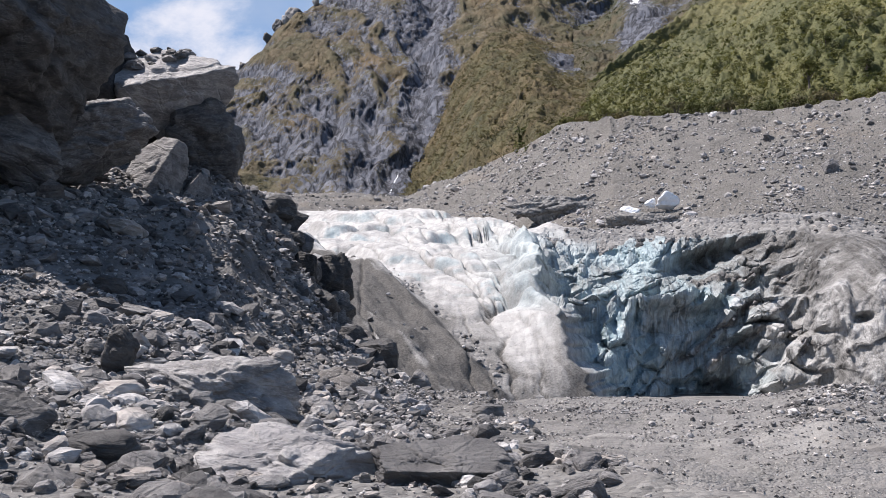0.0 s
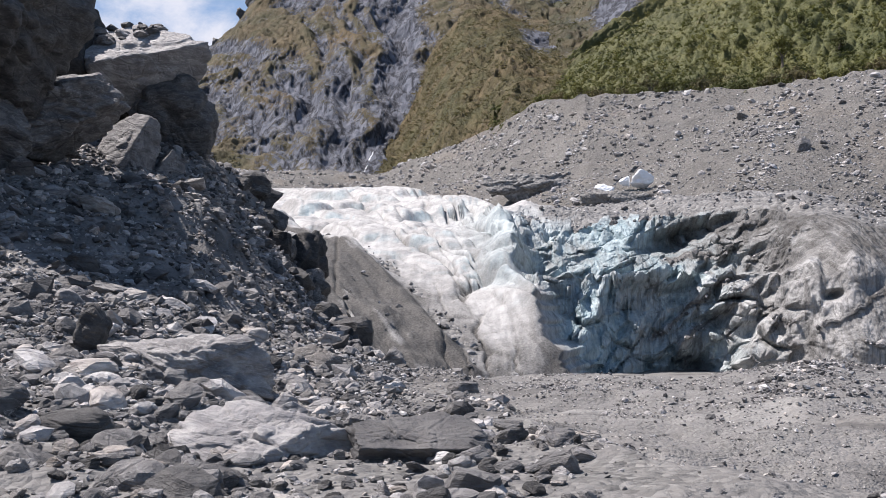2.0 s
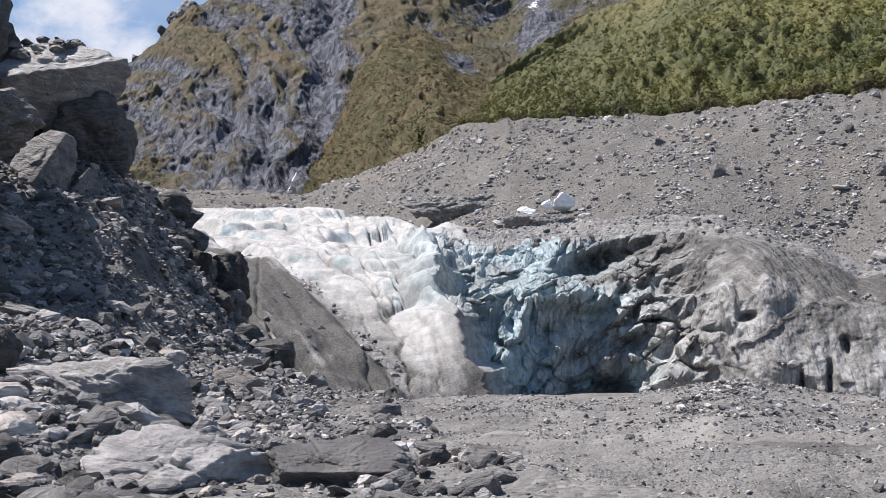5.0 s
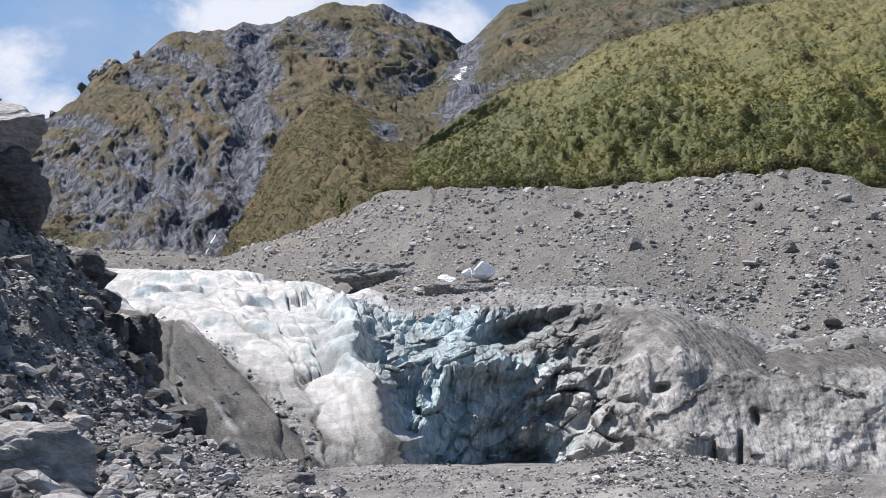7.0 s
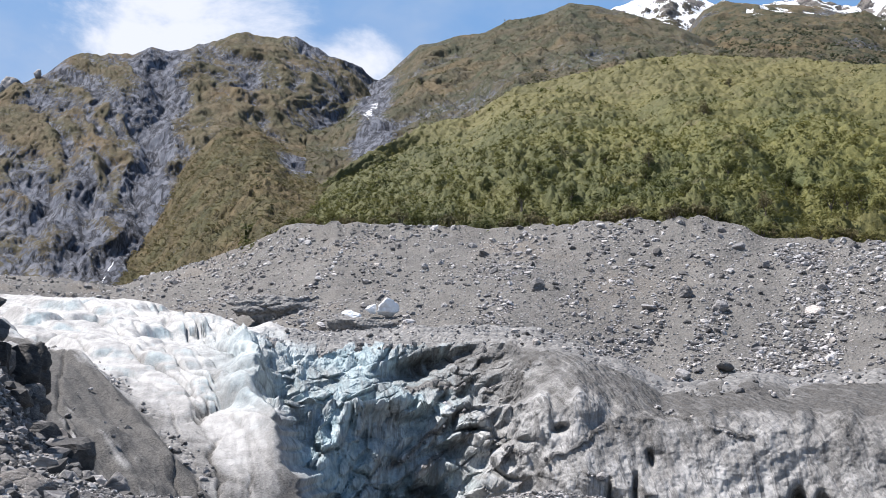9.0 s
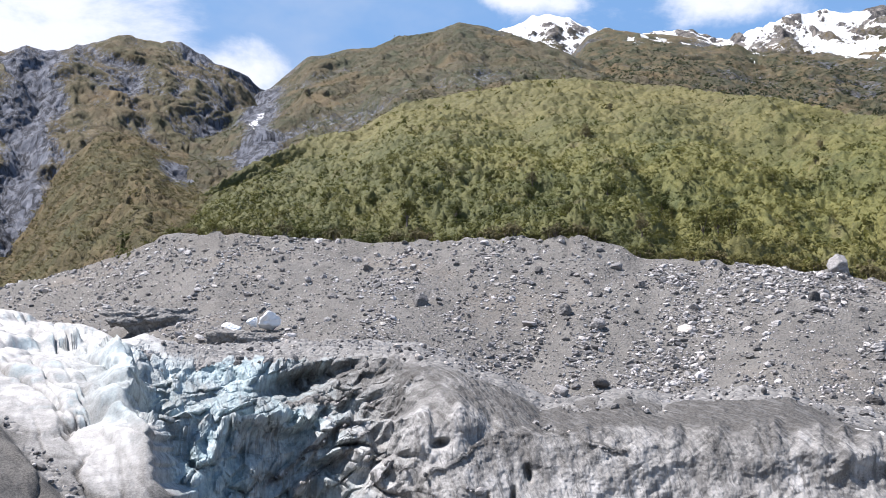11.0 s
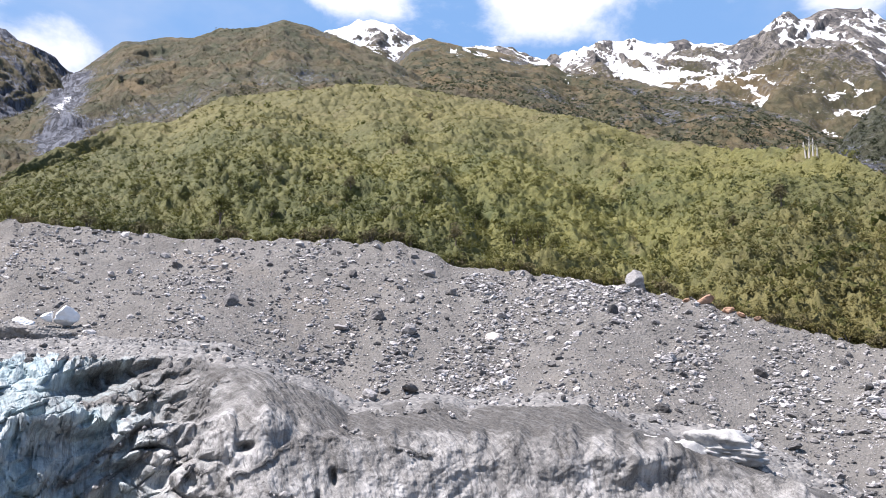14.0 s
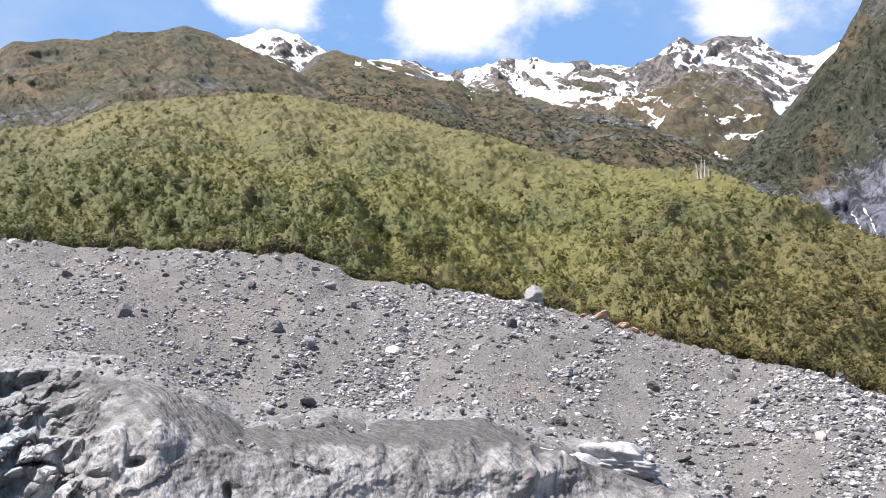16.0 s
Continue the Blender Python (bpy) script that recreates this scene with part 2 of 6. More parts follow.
def ice_material():
    """Glacier ice: white weathered crust, clear blue walls, silt films and rubble."""
    m, t, b = material("glacier_ice", 0.5)
    p = position(t)
    dirt, blue, rubble, steep = (attribute(t, name) for name in ("dirt", "blue", "rubble", "steep"))
    streak = noise_node(t, stretch(t, p, (0.75, 0.10, 0.09)), 1.0, 8, 0.65, 0.5)
    big, mid, fine = noise_node(t, p, 0.06, 6, 0.6, 0.5), noise_node(t, p, 0.35, 8, 0.65), noise_node(t, p, 3.0, 6, 0.7)
    crust = mix(t, ramp(t, mid, 0.3, 0.7), (0.30, 0.298, 0.29), (0.53, 0.525, 0.515))
    wall = mix(t, ramp(t, mid, 0.3, 0.72), (0.17, 0.252, 0.285), (0.49, 0.595, 0.62))
    col = mix(t, blue, crust, wall)
    silt = math_node(t, "ADD", dirt, math_node(t, "MULTIPLY", math_node(t, "SUBTRACT", streak, 0.5), math_node(t, "ADD", 0.55, steep)))
    silt = math_node(t, "ADD", silt, math_node(t, "MULTIPLY", math_node(t, "SUBTRACT", big, 0.5), 0.9))
    film = ramp(t, silt, 0.15, 1.1, 0.0, 0.88)
    silt_col = mix(t, ramp(t, fine, 0.3, 0.7), (0.095, 0.094, 0.091), (0.255, 0.251, 0.242))
    col = mix(t, film, col, silt_col)
    col = mix(t, ramp(t, silt, 0.80, 1.30, 0.0, 0.9), col, mix(t, ramp(t, fine, 0.35, 0.65), (0.034, 0.033, 0.031), (0.105, 0.10, 0.094)))
    flute = add_node(t, "ShaderNodeTexNoise", {"Vector": stretch(t, p, (0.55, 0.12, 0.13), (0, 24, 0)), "Scale": 1.0, "Detail": 6.0, "Roughness": 0.6, "Distortion": 0.1})
    flute.noise_type = "RIDGED_MULTIFRACTAL"
    edge = add_node(t, "ShaderNodeTexNoise", {"Vector": stretch(t, p, (0.16, 0.09, 0.28), (0, -35, 0)), "Scale": 1.0, "Detail": 7.0, "Roughness": 0.6, "Distortion": 0.0})
    edge.noise_type = "RIDGED_MULTIFRACTAL"
    cut = add_node(t, "ShaderNodeTexVoronoi", {"Vector": stretch(t, p, (0.5, 0.25, 0.24), (0, 28, 10)), "Scale": 1.0, "Detail": 2.0, "Roughness": 0.6})
    grit = ramp(t, noise_node(t, p, 1.1, 8, 0.75), 0.56, 0.68, 0.0, 0.6)
    col = mix(t, grit, col, (0.115, 0.11, 0.105))
    seep = ramp(t, noise_node(t, stretch(t, p, (1.1, 0.2, 0.10), (0, 14, 0)), 1.0, 6, 0.7, 0.3), 0.50, 0.62, 0.0, 0.75)
    col = mix(t, math_node(t, "MULTIPLY", math_node(t, "MULTIPLY", seep, math_node(t, "SUBTRACT", 1.0, math_node(t, "MULTIPLY", blue, 0.7))), math_node(t, "ADD", 0.25, steep), clamp=True), col, (0.14, 0.138, 0.135))
    # glint: edge highlights painted into the ice colour
    glint = ramp(t, edge.outputs["Fac"], 0.85, 1.35, 0.0, 0.3)
    col = mix(t, math_node(t, "MULTIPLY", glint, math_node(t, "SUBTRACT", 1.0, math_node(t, "MULTIPLY", film, 0.6))), col, (0.66, 0.665, 0.66))
    stones = add_node(t, "ShaderNodeTexVoronoi", {"Vector": p, "Scale": 1.1})
    stone_col = mix(t, stones.outputs["Color"], (0.09, 0.09, 0.09), (0.27, 0.265, 0.255))
    cover = ramp(t, math_node(t, "ADD", rubble, math_node(t, "MULTIPLY", math_node(t, "SUBTRACT", mid, 0.5), 1.0)), 0.4, 0.6)
    col = mix(t, cover, col, stone_col)
    t.links.new(math_node(t, "ADD", math_node(t, "MULTIPLY", film, 0.3), 0.6), b.inputs["Roughness"])
    h = math_node(t, "ADD", math_node(t, "MULTIPLY", mid, math_node(t, "ADD", 0.45, math_node(t, "MULTIPLY", steep, 0.75))), math_node(t, "MULTIPLY", fine, 0.2))
    h = math_node(t, "ADD", h, math_node(t, "MULTIPLY", streak, math_node(t, "ADD", 0.15, math_node(t, "MULTIPLY", steep, 0.55))))
    h = math_node(t, "ADD", h, math_node(t, "MULTIPLY", flute.outputs["Fac"], math_node(t, "MULTIPLY", steep, 0.2)))
    h = math_node(t, "ADD", h, math_node(t, "MULTIPLY", edge.outputs["Fac"], 0.28))
    h = math_node(t, "ADD", h, math_node(t, "MULTIPLY", cut.outputs["Distance"], math_node(t, "MULTIPLY", steep, -0.9)))
    h = math_node(t, "ADD", h, math_node(t, "MULTIPLY", math_node(t, "MULTIPLY", stones.outputs["Distance"], cover), -0.7))
    finish(t, b, col, h, 1.0, 0.75)
    return m


def scree_material():
    m, t, b = material("moraine_scree", 0.97)
    p = position(t)
    run = stretch(t, p, (0.10, 0.05, 0.05), (0, 0, -25))
    big, streak, fine = noise_node(t, p, 0.018, 5, 0.6), noise_node(t, run, 1.0, 8, 0.6, 0.4), noise_node(t, p, 1.6, 6, 0.75)
    cell = add_node(t, "ShaderNodeTexVoronoi", {"Vector": p, "Scale": 0.9})
    small = add_node(t, "ShaderNodeTexVoronoi", {"Vector": p, "Scale": 2.4})
    base = mix(t, ramp(t, streak, 0.3, 0.7), (0.155, 0.15, 0.141), (0.21, 0.203, 0.19))
    base = mix(t, ramp(t, big, 0.52, 0.68, 0, 0.5), base, (0.235, 0.21, 0.18))
    light = math_node(t, "MULTIPLY", ramp(t, small.outputs["Distance"], 0.28, 0.12), ramp(t, noise_node(t, p, 0.5, 4), 0.34, 0.5))
    base = mix(t, math_node(t, "MULTIPLY", light, 0.75), base, mix(t, small.outputs["Color"], (0.10, 0.098, 0.095), (0.60, 0.58, 0.55)))
    base = add_node(t, "ShaderNodeHueSaturation", {"Color": base, "Saturation": 1.15, "Value": 0.95}).outputs[0]
    base = mix(t, ramp(t, fine, 0.5, 0.66, 0, 0.65), base, (0.075, 0.073, 0.07))
    h = math_node(t, "ADD", math_node(t, "MULTIPLY", cell.outputs["Distance"], -0.6), fine)
    h = math_node(t, "ADD", h, math_node(t, "MULTIPLY", small.outputs["Distance"], -0.35))
    finish(t, b, base, h, 1.1, 0.75)
    return m


# rock and pale lean blue: distance haze is put into these colours
def mountain_material(name, rock=(0.062, 0.070, 0.092), pale=(0.195, 0.207, 0.24), scrub=(0.140, 0.112, 0.068), green=(0.092, 0.086, 0.048), grain=0.03):
    """Bare rock ribs, scrub and snow by the attributes scrub and snow."""
    m, t, b = material(name, 0.95)
    p = position(t)
    veg, white = attribute(t, "scrub"), attribute(t, "snow")
    big, mid, fine = noise_node(t, p, grain * 0.3, 5), noise_node(t, p, grain, 8, 0.65), noise_node(t, p, grain * 7, 7, 0.7)
    lay = noise_node(t, stretch(t, p, (1.5, 0.7, 0.5), (0, -28, 0)), grain * 2.2, 9, 0.68, 0.6)
    stone = mix(t, ramp(t, lay, 0.34, 0.68), rock, pale)
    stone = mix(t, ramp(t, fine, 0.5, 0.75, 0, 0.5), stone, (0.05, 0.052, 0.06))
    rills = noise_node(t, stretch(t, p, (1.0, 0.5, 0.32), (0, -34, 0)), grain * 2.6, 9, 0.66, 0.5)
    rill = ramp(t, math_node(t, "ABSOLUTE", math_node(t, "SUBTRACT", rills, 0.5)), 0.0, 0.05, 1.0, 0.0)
    # shade in the rills goes into the colour, besides the bump below
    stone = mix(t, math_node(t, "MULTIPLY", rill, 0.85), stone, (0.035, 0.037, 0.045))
    plants = mix(t, ramp(t, mid, 0.35, 0.65), scrub, green)
    plants = mix(t, ramp(t, fine, 0.45, 0.75, 0, 0.6), plants, (0.045, 0.046, 0.024))
    plants = mix(t, ramp(t, big, 0.5, 0.7, 0, 0.6), plants, (0.16, 0.115, 0.062))
    k = ramp(t, math_node(t, "ADD", veg, math_node(t, "MULTIPLY", math_node(t, "SUBTRACT", fine, 0.5), 1.7)), 0.34, 0.66)
    col = mix(t, k, stone, plants)
    s = ramp(t, math_node(t, "ADD", white, math_node(t, "MULTIPLY", math_node(t, "ADD", math_node(t, "SUBTRACT", mid, 0.5), math_node(t, "MULTIPLY", math_node(t, "SUBTRACT", fine, 0.5), 0.9)), 1.1)), 0.47, 0.55)
    col = mix(t, s, col, (0.86, 0.88, 0.9))
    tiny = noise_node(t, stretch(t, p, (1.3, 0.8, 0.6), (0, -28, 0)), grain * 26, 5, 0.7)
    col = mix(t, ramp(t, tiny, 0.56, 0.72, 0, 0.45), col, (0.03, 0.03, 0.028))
    col = mix(t, math_node(t, "MULTIPLY", ramp(t, tiny, 0.42, 0.3, 0, 0.45), math_node(t, "SUBTRACT", 1.0, k)), col, pale)
    h = math_node(t, "ADD", math_node(t, "MULTIPLY", fine, 0.6), math_node(t, "MULTIPLY", lay, 0.8))
    h = math_node(t, "ADD", h, math_node(t, "MULTIPLY", tiny, 0.3))
    h = math_node(t, "ADD", h, math_node(t, "MULTIPLY", rill, -0.45))
    finish(t, b, col, h, 0.18 / grain * 0.6, 0.85)
    return m


def leaf_material(name="foliage", a=(0.076, 0.100, 0.026), c=(0.228, 0.222, 0.062), brown=(0.22, 0.178, 0.086), zones=False, deep=1.0, through_leaf=True):
    """Foliage in patches of its own green; zones: olive and brown kinds higher up and down-valley."""
    m, t, b = material(name, 0.75)
    a, c, brown = (tuple(q * deep for q in col) for col in (a, c, brown))
    p = position(t)
    own = add_node(t, "ShaderNodeNewGeometry").outputs["Random Per Island"]
    zone, fine = noise_node(t, p, 0.014, 6, 0.68), noise_node(t, p, 0.5, 7, 0.72)
    crown, patch = noise_node(t, p, 0.2, 4, 0.6), noise_node(t, p, 0.035, 6, 0.68)
    k = math_node(t, "ADD", math_node(t, "MULTIPLY", own, 0.14), math_node(t, "ADD", ramp(t, zone, 0.40, 0.60, 0.0, 0.75), ramp(t, crown, 0.3, 0.7, 0.0, 0.32)))
    col = mix(t, k, a, c)
    if zones:
        place = add_node(t, "ShaderNodeSeparateXYZ", {0: p})
        up = math_node(t, "ADD", place.outputs[2], math_node(t, "MULTIPLY", math_node(t, "SUBTRACT", patch, 0.5), 220))
        col = mix(t, ramp(t, up, 110, 330, 0.0, 0.55), col, (0.21 * deep, 0.178 * deep, 0.072 * deep))
        west = math_node(t, "ADD", place.outputs[0], math_node(t, "MULTIPLY", math_node(t, "SUBTRACT", patch, 0.5), 200))
        col = mix(t, ramp(t, west, 300, 110, 0.0, 0.55), col, (0.088 * deep, 0.096 * deep, 0.030 * deep))
        off = math_node(t, "ADD", place.outputs[1], math_node(t, "MULTIPLY", math_node(t, "SUBTRACT", patch, 0.5), 260))
        col = mix(t, ramp(t, off, 330, 150, 0.0, 0.6), col, (0.215 * deep, 0.178 * deep, 0.074 * deep))
    col = mix(t, ramp(t, patch, 0.55, 0.70, 0, 0.5), col, brown)
    # mottling puts shaded gaps and lit crowns into the leaf colour
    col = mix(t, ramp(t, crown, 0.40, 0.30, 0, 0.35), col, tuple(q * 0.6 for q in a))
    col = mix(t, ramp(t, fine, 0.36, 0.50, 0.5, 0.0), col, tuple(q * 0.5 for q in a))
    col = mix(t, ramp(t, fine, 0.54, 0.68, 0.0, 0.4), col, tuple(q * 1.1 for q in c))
    finish(t, b, col, fine, 1.2, 0.8)
    if through_leaf:
        thin = add_node(t, "ShaderNodeBsdfTranslucent", {"Color": col})
        both = add_node(t, "ShaderNodeMixShader", {0: 0.38, 1: b.outputs[0], 2: thin.outputs[0]})
        t.links.new(both.outputs[0], t.nodes["Material Output"].inputs[0])
    return m


def plain_material(name, colour, rough=0.6, grain=2.0, vary=0.25):
    m, t, b = material(name, rough)
    n = noise_node(t, position(t), grain, 6, 0.65)
    finish(t, b, mix(t, ramp(t, n, 0.3, 0.7), tuple(q * (1 - vary) for q in colour), tuple(min(1, q * (1 + vary)) for q in colour)), n, 0.3 / grain, 0.5)
    return m


GRAVEL, SCHIST, ICE, SCREE = gravel_material(), schist_material("schist", 0.10, 0.34), ice_material(), scree_material()
PALE_STONES = schist_material("pale_loose_stones", 0.22, 0.62, True)
STONES = schist_material("loose_stones", 0.16, 0.56, True)
MORAINE_STONES = schist_material("moraine_stone", 0.26, 0.50, True, 0.4)
BANK_STONES = schist_material("bank_slate", 0.13, 0.42, True)
# dark rock, toned lower still so the blocks' shade is in the colour
SHADED_SCHIST = schist_material("shaded_schist", 0.035, 0.12)
SLAB = schist_material("slab_schist", 0.11, 0.30, odd=0.0)
PALE_SCHIST = schist_material("pale_schist", 0.24, 0.58)
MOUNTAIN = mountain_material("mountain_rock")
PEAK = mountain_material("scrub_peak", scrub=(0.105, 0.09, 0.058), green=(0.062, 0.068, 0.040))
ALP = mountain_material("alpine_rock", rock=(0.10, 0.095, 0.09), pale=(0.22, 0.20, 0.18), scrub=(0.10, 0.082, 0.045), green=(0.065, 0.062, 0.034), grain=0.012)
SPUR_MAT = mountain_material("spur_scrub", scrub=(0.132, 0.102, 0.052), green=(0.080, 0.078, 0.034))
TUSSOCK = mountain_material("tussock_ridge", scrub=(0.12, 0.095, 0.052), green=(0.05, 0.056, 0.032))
# darkened and greyed: half shade and haze are in this wall's colour
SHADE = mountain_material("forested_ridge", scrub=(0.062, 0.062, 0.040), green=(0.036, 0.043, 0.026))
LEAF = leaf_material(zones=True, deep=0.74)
# darker copy of LEAF: shade between the tufts is put into its colour
SHADED_CANOPY = leaf_material("shaded_canopy", zones=True, deep=0.60, through_leaf=False)
# dark forest green, greyed to carry half shade and haze
DARK_LEAF = leaf_material("dark_foliage", (0.032, 0.043, 0.025), (0.080, 0.088, 0.048), (0.09, 0.085, 0.05))
DEEP_LEAF = leaf_material("deep_green_foliage", (0.055, 0.070, 0.020), (0.15, 0.15, 0.045), (0.17, 0.14, 0.05))
SCRUB_LEAF = leaf_material("scrub_foliage", (0.075, 0.074, 0.034), (0.175, 0.15, 0.075), (0.18, 0.135, 0.075))
PEAK_LEAF = leaf_material("mountain_foliage", (0.058, 0.066, 0.034), (0.13, 0.122, 0.064), (0.14, 0.115, 0.068))
SNOW = plain_material("old_snow", (0.82, 0.84, 0.86), 0.6, 0.4, 0.08)
FALLS = plain_material("white_water", (0.7, 0.74, 0.77), 0.4, 0.8, 0.2)
ORANGE = plain_material("weathered_orange_rock", (0.29, 0.185, 0.125), 0.9, 0.5, 0.45)
BLEACHED = plain_material("bleached_wood", (0.42, 0.40, 0.37), 0.85, 1.5, 0.25)

# ---- the lie of the land: lines of (bearing, distance, height) round the viewpoint ----
# brow of the near bank: bearing, distance, height, hollowness
BANK = [(-180, 40, 6, 2.0), (-60, 38, 10, 2.0), (-25, 44, 11.0, 1.9), (-20.5, 47, 11.8, 1.9), (-16, 49, 11.6, 1.9), (-13.8, 50, 11.6, 2.0), (-12.8, 50, 11.4, 2.1), (-10, 55, 10.4, 2.2), (-8.6, 56, 8.6, 2.2),
        (-7, 56, 5.6, 2.0), (-6.2, 54, 3.6, 1.8), (-5.2, 52, 2.6, 1.7), (-3.5, 48, 1.4, 1.5), (-0.5, 40, 0.2, 1.2), (2.4, 35, 0.35, 1.2), (3.9, 26, 0.2, 1.2),
        (5.5, 20, 0.1, 1), (7.1, 17, 0.1, 1), (10.4, 14, 0.12, 1), (13.5, 11.5, 0.1, 1), (30, 10, 0, 1), (75, 10, 0, 1), (180, 40, 3, 1)]
ICE_FOOT = [(-12, 118, 5), (-10, 120, 3), (-2.8, 126, -3.2), (4.9, 134, -5.2), (9.2, 138, -4.6), (10.5, 141, -3.8), (15.2, 150, -6.2), (18, 152, -5.6), (22, 156, -2.6), (26, 156, -3.8),
            (35.2, 154, -5.8), (60, 150, -8)]
ICE_LEDGE = [(-12, 230, 31), (0, 200, 22), (4, 170, 13.5), (7, 157, 11.5), (10.3, 160, 12.2), (15.3, 163, 14.4), (17, 163, 12.2), (22, 164, 12.5), (24.6, 163, 13), (26.8, 162, 10.2), (29.9, 162, 9), (31.8, 162, 9.6),
             (36.7, 162, 9.6), (41.6, 162, 9.7), (46.3, 162, 10.4), (52, 160, 5), (60, 150, -4)]
ICE_BROW = [(-12, 380, 57), (-2, 335, 51), (2, 270, 38), (4.9, 205, 27.2), (8.6, 200, 25.2), (14.7, 202, 28.6), (20.4, 192, 27.0), (22.1, 184, 23.3), (24.7, 180, 21.6), (27.8, 178, 18.2),
            (29.6, 177, 14.0), (34.6, 176, 15.3), (36.6, 176, 14.4), (39.6, 176, 15.9), (43.6, 176, 16.5), (46.3, 175, 12), (51.4, 172, 7), (60, 160, -3)]
ICE_TOP = [(-12, 428, 67), (-1.5, 383, 60.7), (4.6, 300, 42.2), (8.5, 280, 38.6), (15.3, 262, 38.8), (20.4, 254, 36.8), (22.1, 252, 37.2), (26.9, 245, 27.2), (28.7, 242, 21.3),
           (30.9, 240, 20.3), (34.6, 238, 20.9), (36.6, 238, 19.5), (39.6, 237, 21.5), (43.6, 235, 22), (45.6, 235, 17.2), (51.4, 225, 12.9), (53.6, 205, 8), (60, 170, -3)]
MORAINE_TOE = [(-16, 425, 64), (-1.5, 375, 56), (4.6, 290, 36), (8.5, 270, 33), (20.4, 244, 32), (28.7, 232, 17), (43.6, 222, 15), (51.4, 215, 4), (60, 200, -5.5), (72, 190, -6)]
MORAINE_TOP = [(-16, 800, 142), (-2.9, 697, 118), (0.5, 602, 115), (5.7, 472, 112), (7.4, 452, 113), (10.1, 422, 109), (20, 385, 99), (26, 370, 96.5), (32.1, 357, 93.8), (36.1, 351, 83.4), (41.7, 342, 77.4),
               (50.2, 330, 63.5), (58.1, 318, 46.4), (61.1, 313, 42.3), (65.8, 306, 31), (72, 300, 18)]
FOREST_TOP = [(2.5, 485, 100), (4.6, 539, 127), (7.3, 620, 164), (12.2, 751, 251), (15.4, 808, 295), (18.2, 826, 310), (21.1, 844, 346), (28.3, 889, 384), (31.9, 884, 384), (38.1, 832, 349),
              (48.8, 693, 252), (52.3, 640, 224), (57.4, 561, 191), (58.9, 536, 176), (62.8, 502, 141), (66.7, 478, 116), (72, 450, 85)]
SPUR_FOOT = [(-6, 740, 112), (-2.9, 705, 117), (0.5, 610, 114), (5.7, 480, 110), (10, 500, 118), (16, 600, 160)]
SPUR_TOP = [(-6, 760, 100), (-3.3, 850, 128), (-2.8, 870, 156), (-2.3, 900, 187), (-0.2, 932, 249), (1, 940, 292), (3, 953, 335), (5.1, 967, 338), (7.2, 981, 322), (10, 1000, 325), (16, 1000, 345)]
CREST_LEFT = [(-26, 1280, 240), (-13.3, 1345, 383), (-11.2, 1359, 436), (-10.2, 1366, 474), (-8.3, 1378, 518), (-5.3, 1398, 574), (-2.7, 1415, 597), (-1.7, 1422, 619), (-0.7, 1429, 620), (2.8, 1452, 654),
              (6.3, 1475, 676), (8.1, 1487, 676), (9.9, 1500, 666), (12.7, 1633, 683), (18, 1700, 600)]
LEFT_FOOT = [(-26, 820, 135), (-12, 780, 135), (-2.9, 700, 117), (4, 740, 160), (12, 900, 240), (18, 1000, 260)]
CREST_PEAK = [(9, 1480, 560), (12.7, 1535, 642), (14.9, 1566, 720), (17.4, 1598, 756), (21, 1646, 801), (23.3, 1680, 845), (24.6, 1695, 869), (26.1, 1679, 852), (31.6, 1568, 735), (35.9, 1500, 633), (44, 1300, 450)]
CREST_RIDGE = [(20, 2200, 900), (27.3, 2185, 1002), (31.9, 2154, 1010), (32.9, 2147, 1055), (34, 2140, 1062), (41.4, 2059, 959), (42.8, 2015, 905), (52.5, 1726, 704), (58.7, 1538, 540), (66, 1400, 430)]
CREST_SNOW = [(18, 3900, 1700), (26.8, 3900, 1950), (30.5, 3900, 2003), (32.7, 3900, 1943), (37.4, 3900, 1880), (41.3, 3900, 1812), (42.9, 3900, 1863), (45.4, 3900, 1900), (47.3, 3900, 1907), (49.1, 3900, 1858),
              (50.9, 3900, 1835), (53.4, 3900, 1833), (54.8, 3900, 1862), (56.3, 3900, 1924), (61, 3900, 1866), (62.5, 3900, 1782), (64.1, 3900, 1762), (67.9, 3900, 1807), (76, 3900, 1850)]
CLIFF_TOP = [(57.6, 1130, 350), (58.7, 1117, 386), (59.1, 1116, 399), (62.2, 1104, 439), (64, 1098, 476), (65.4, 1092, 500), (67.2, 1085, 549), (68.3, 1081, 572), (74, 1050, 690)]
CLIFF_FOOT = [(57.6, 1000, 330), (58.7, 917, 300), (62.9, 860, 225), (66.8, 820, 180), (74, 780, 110)]


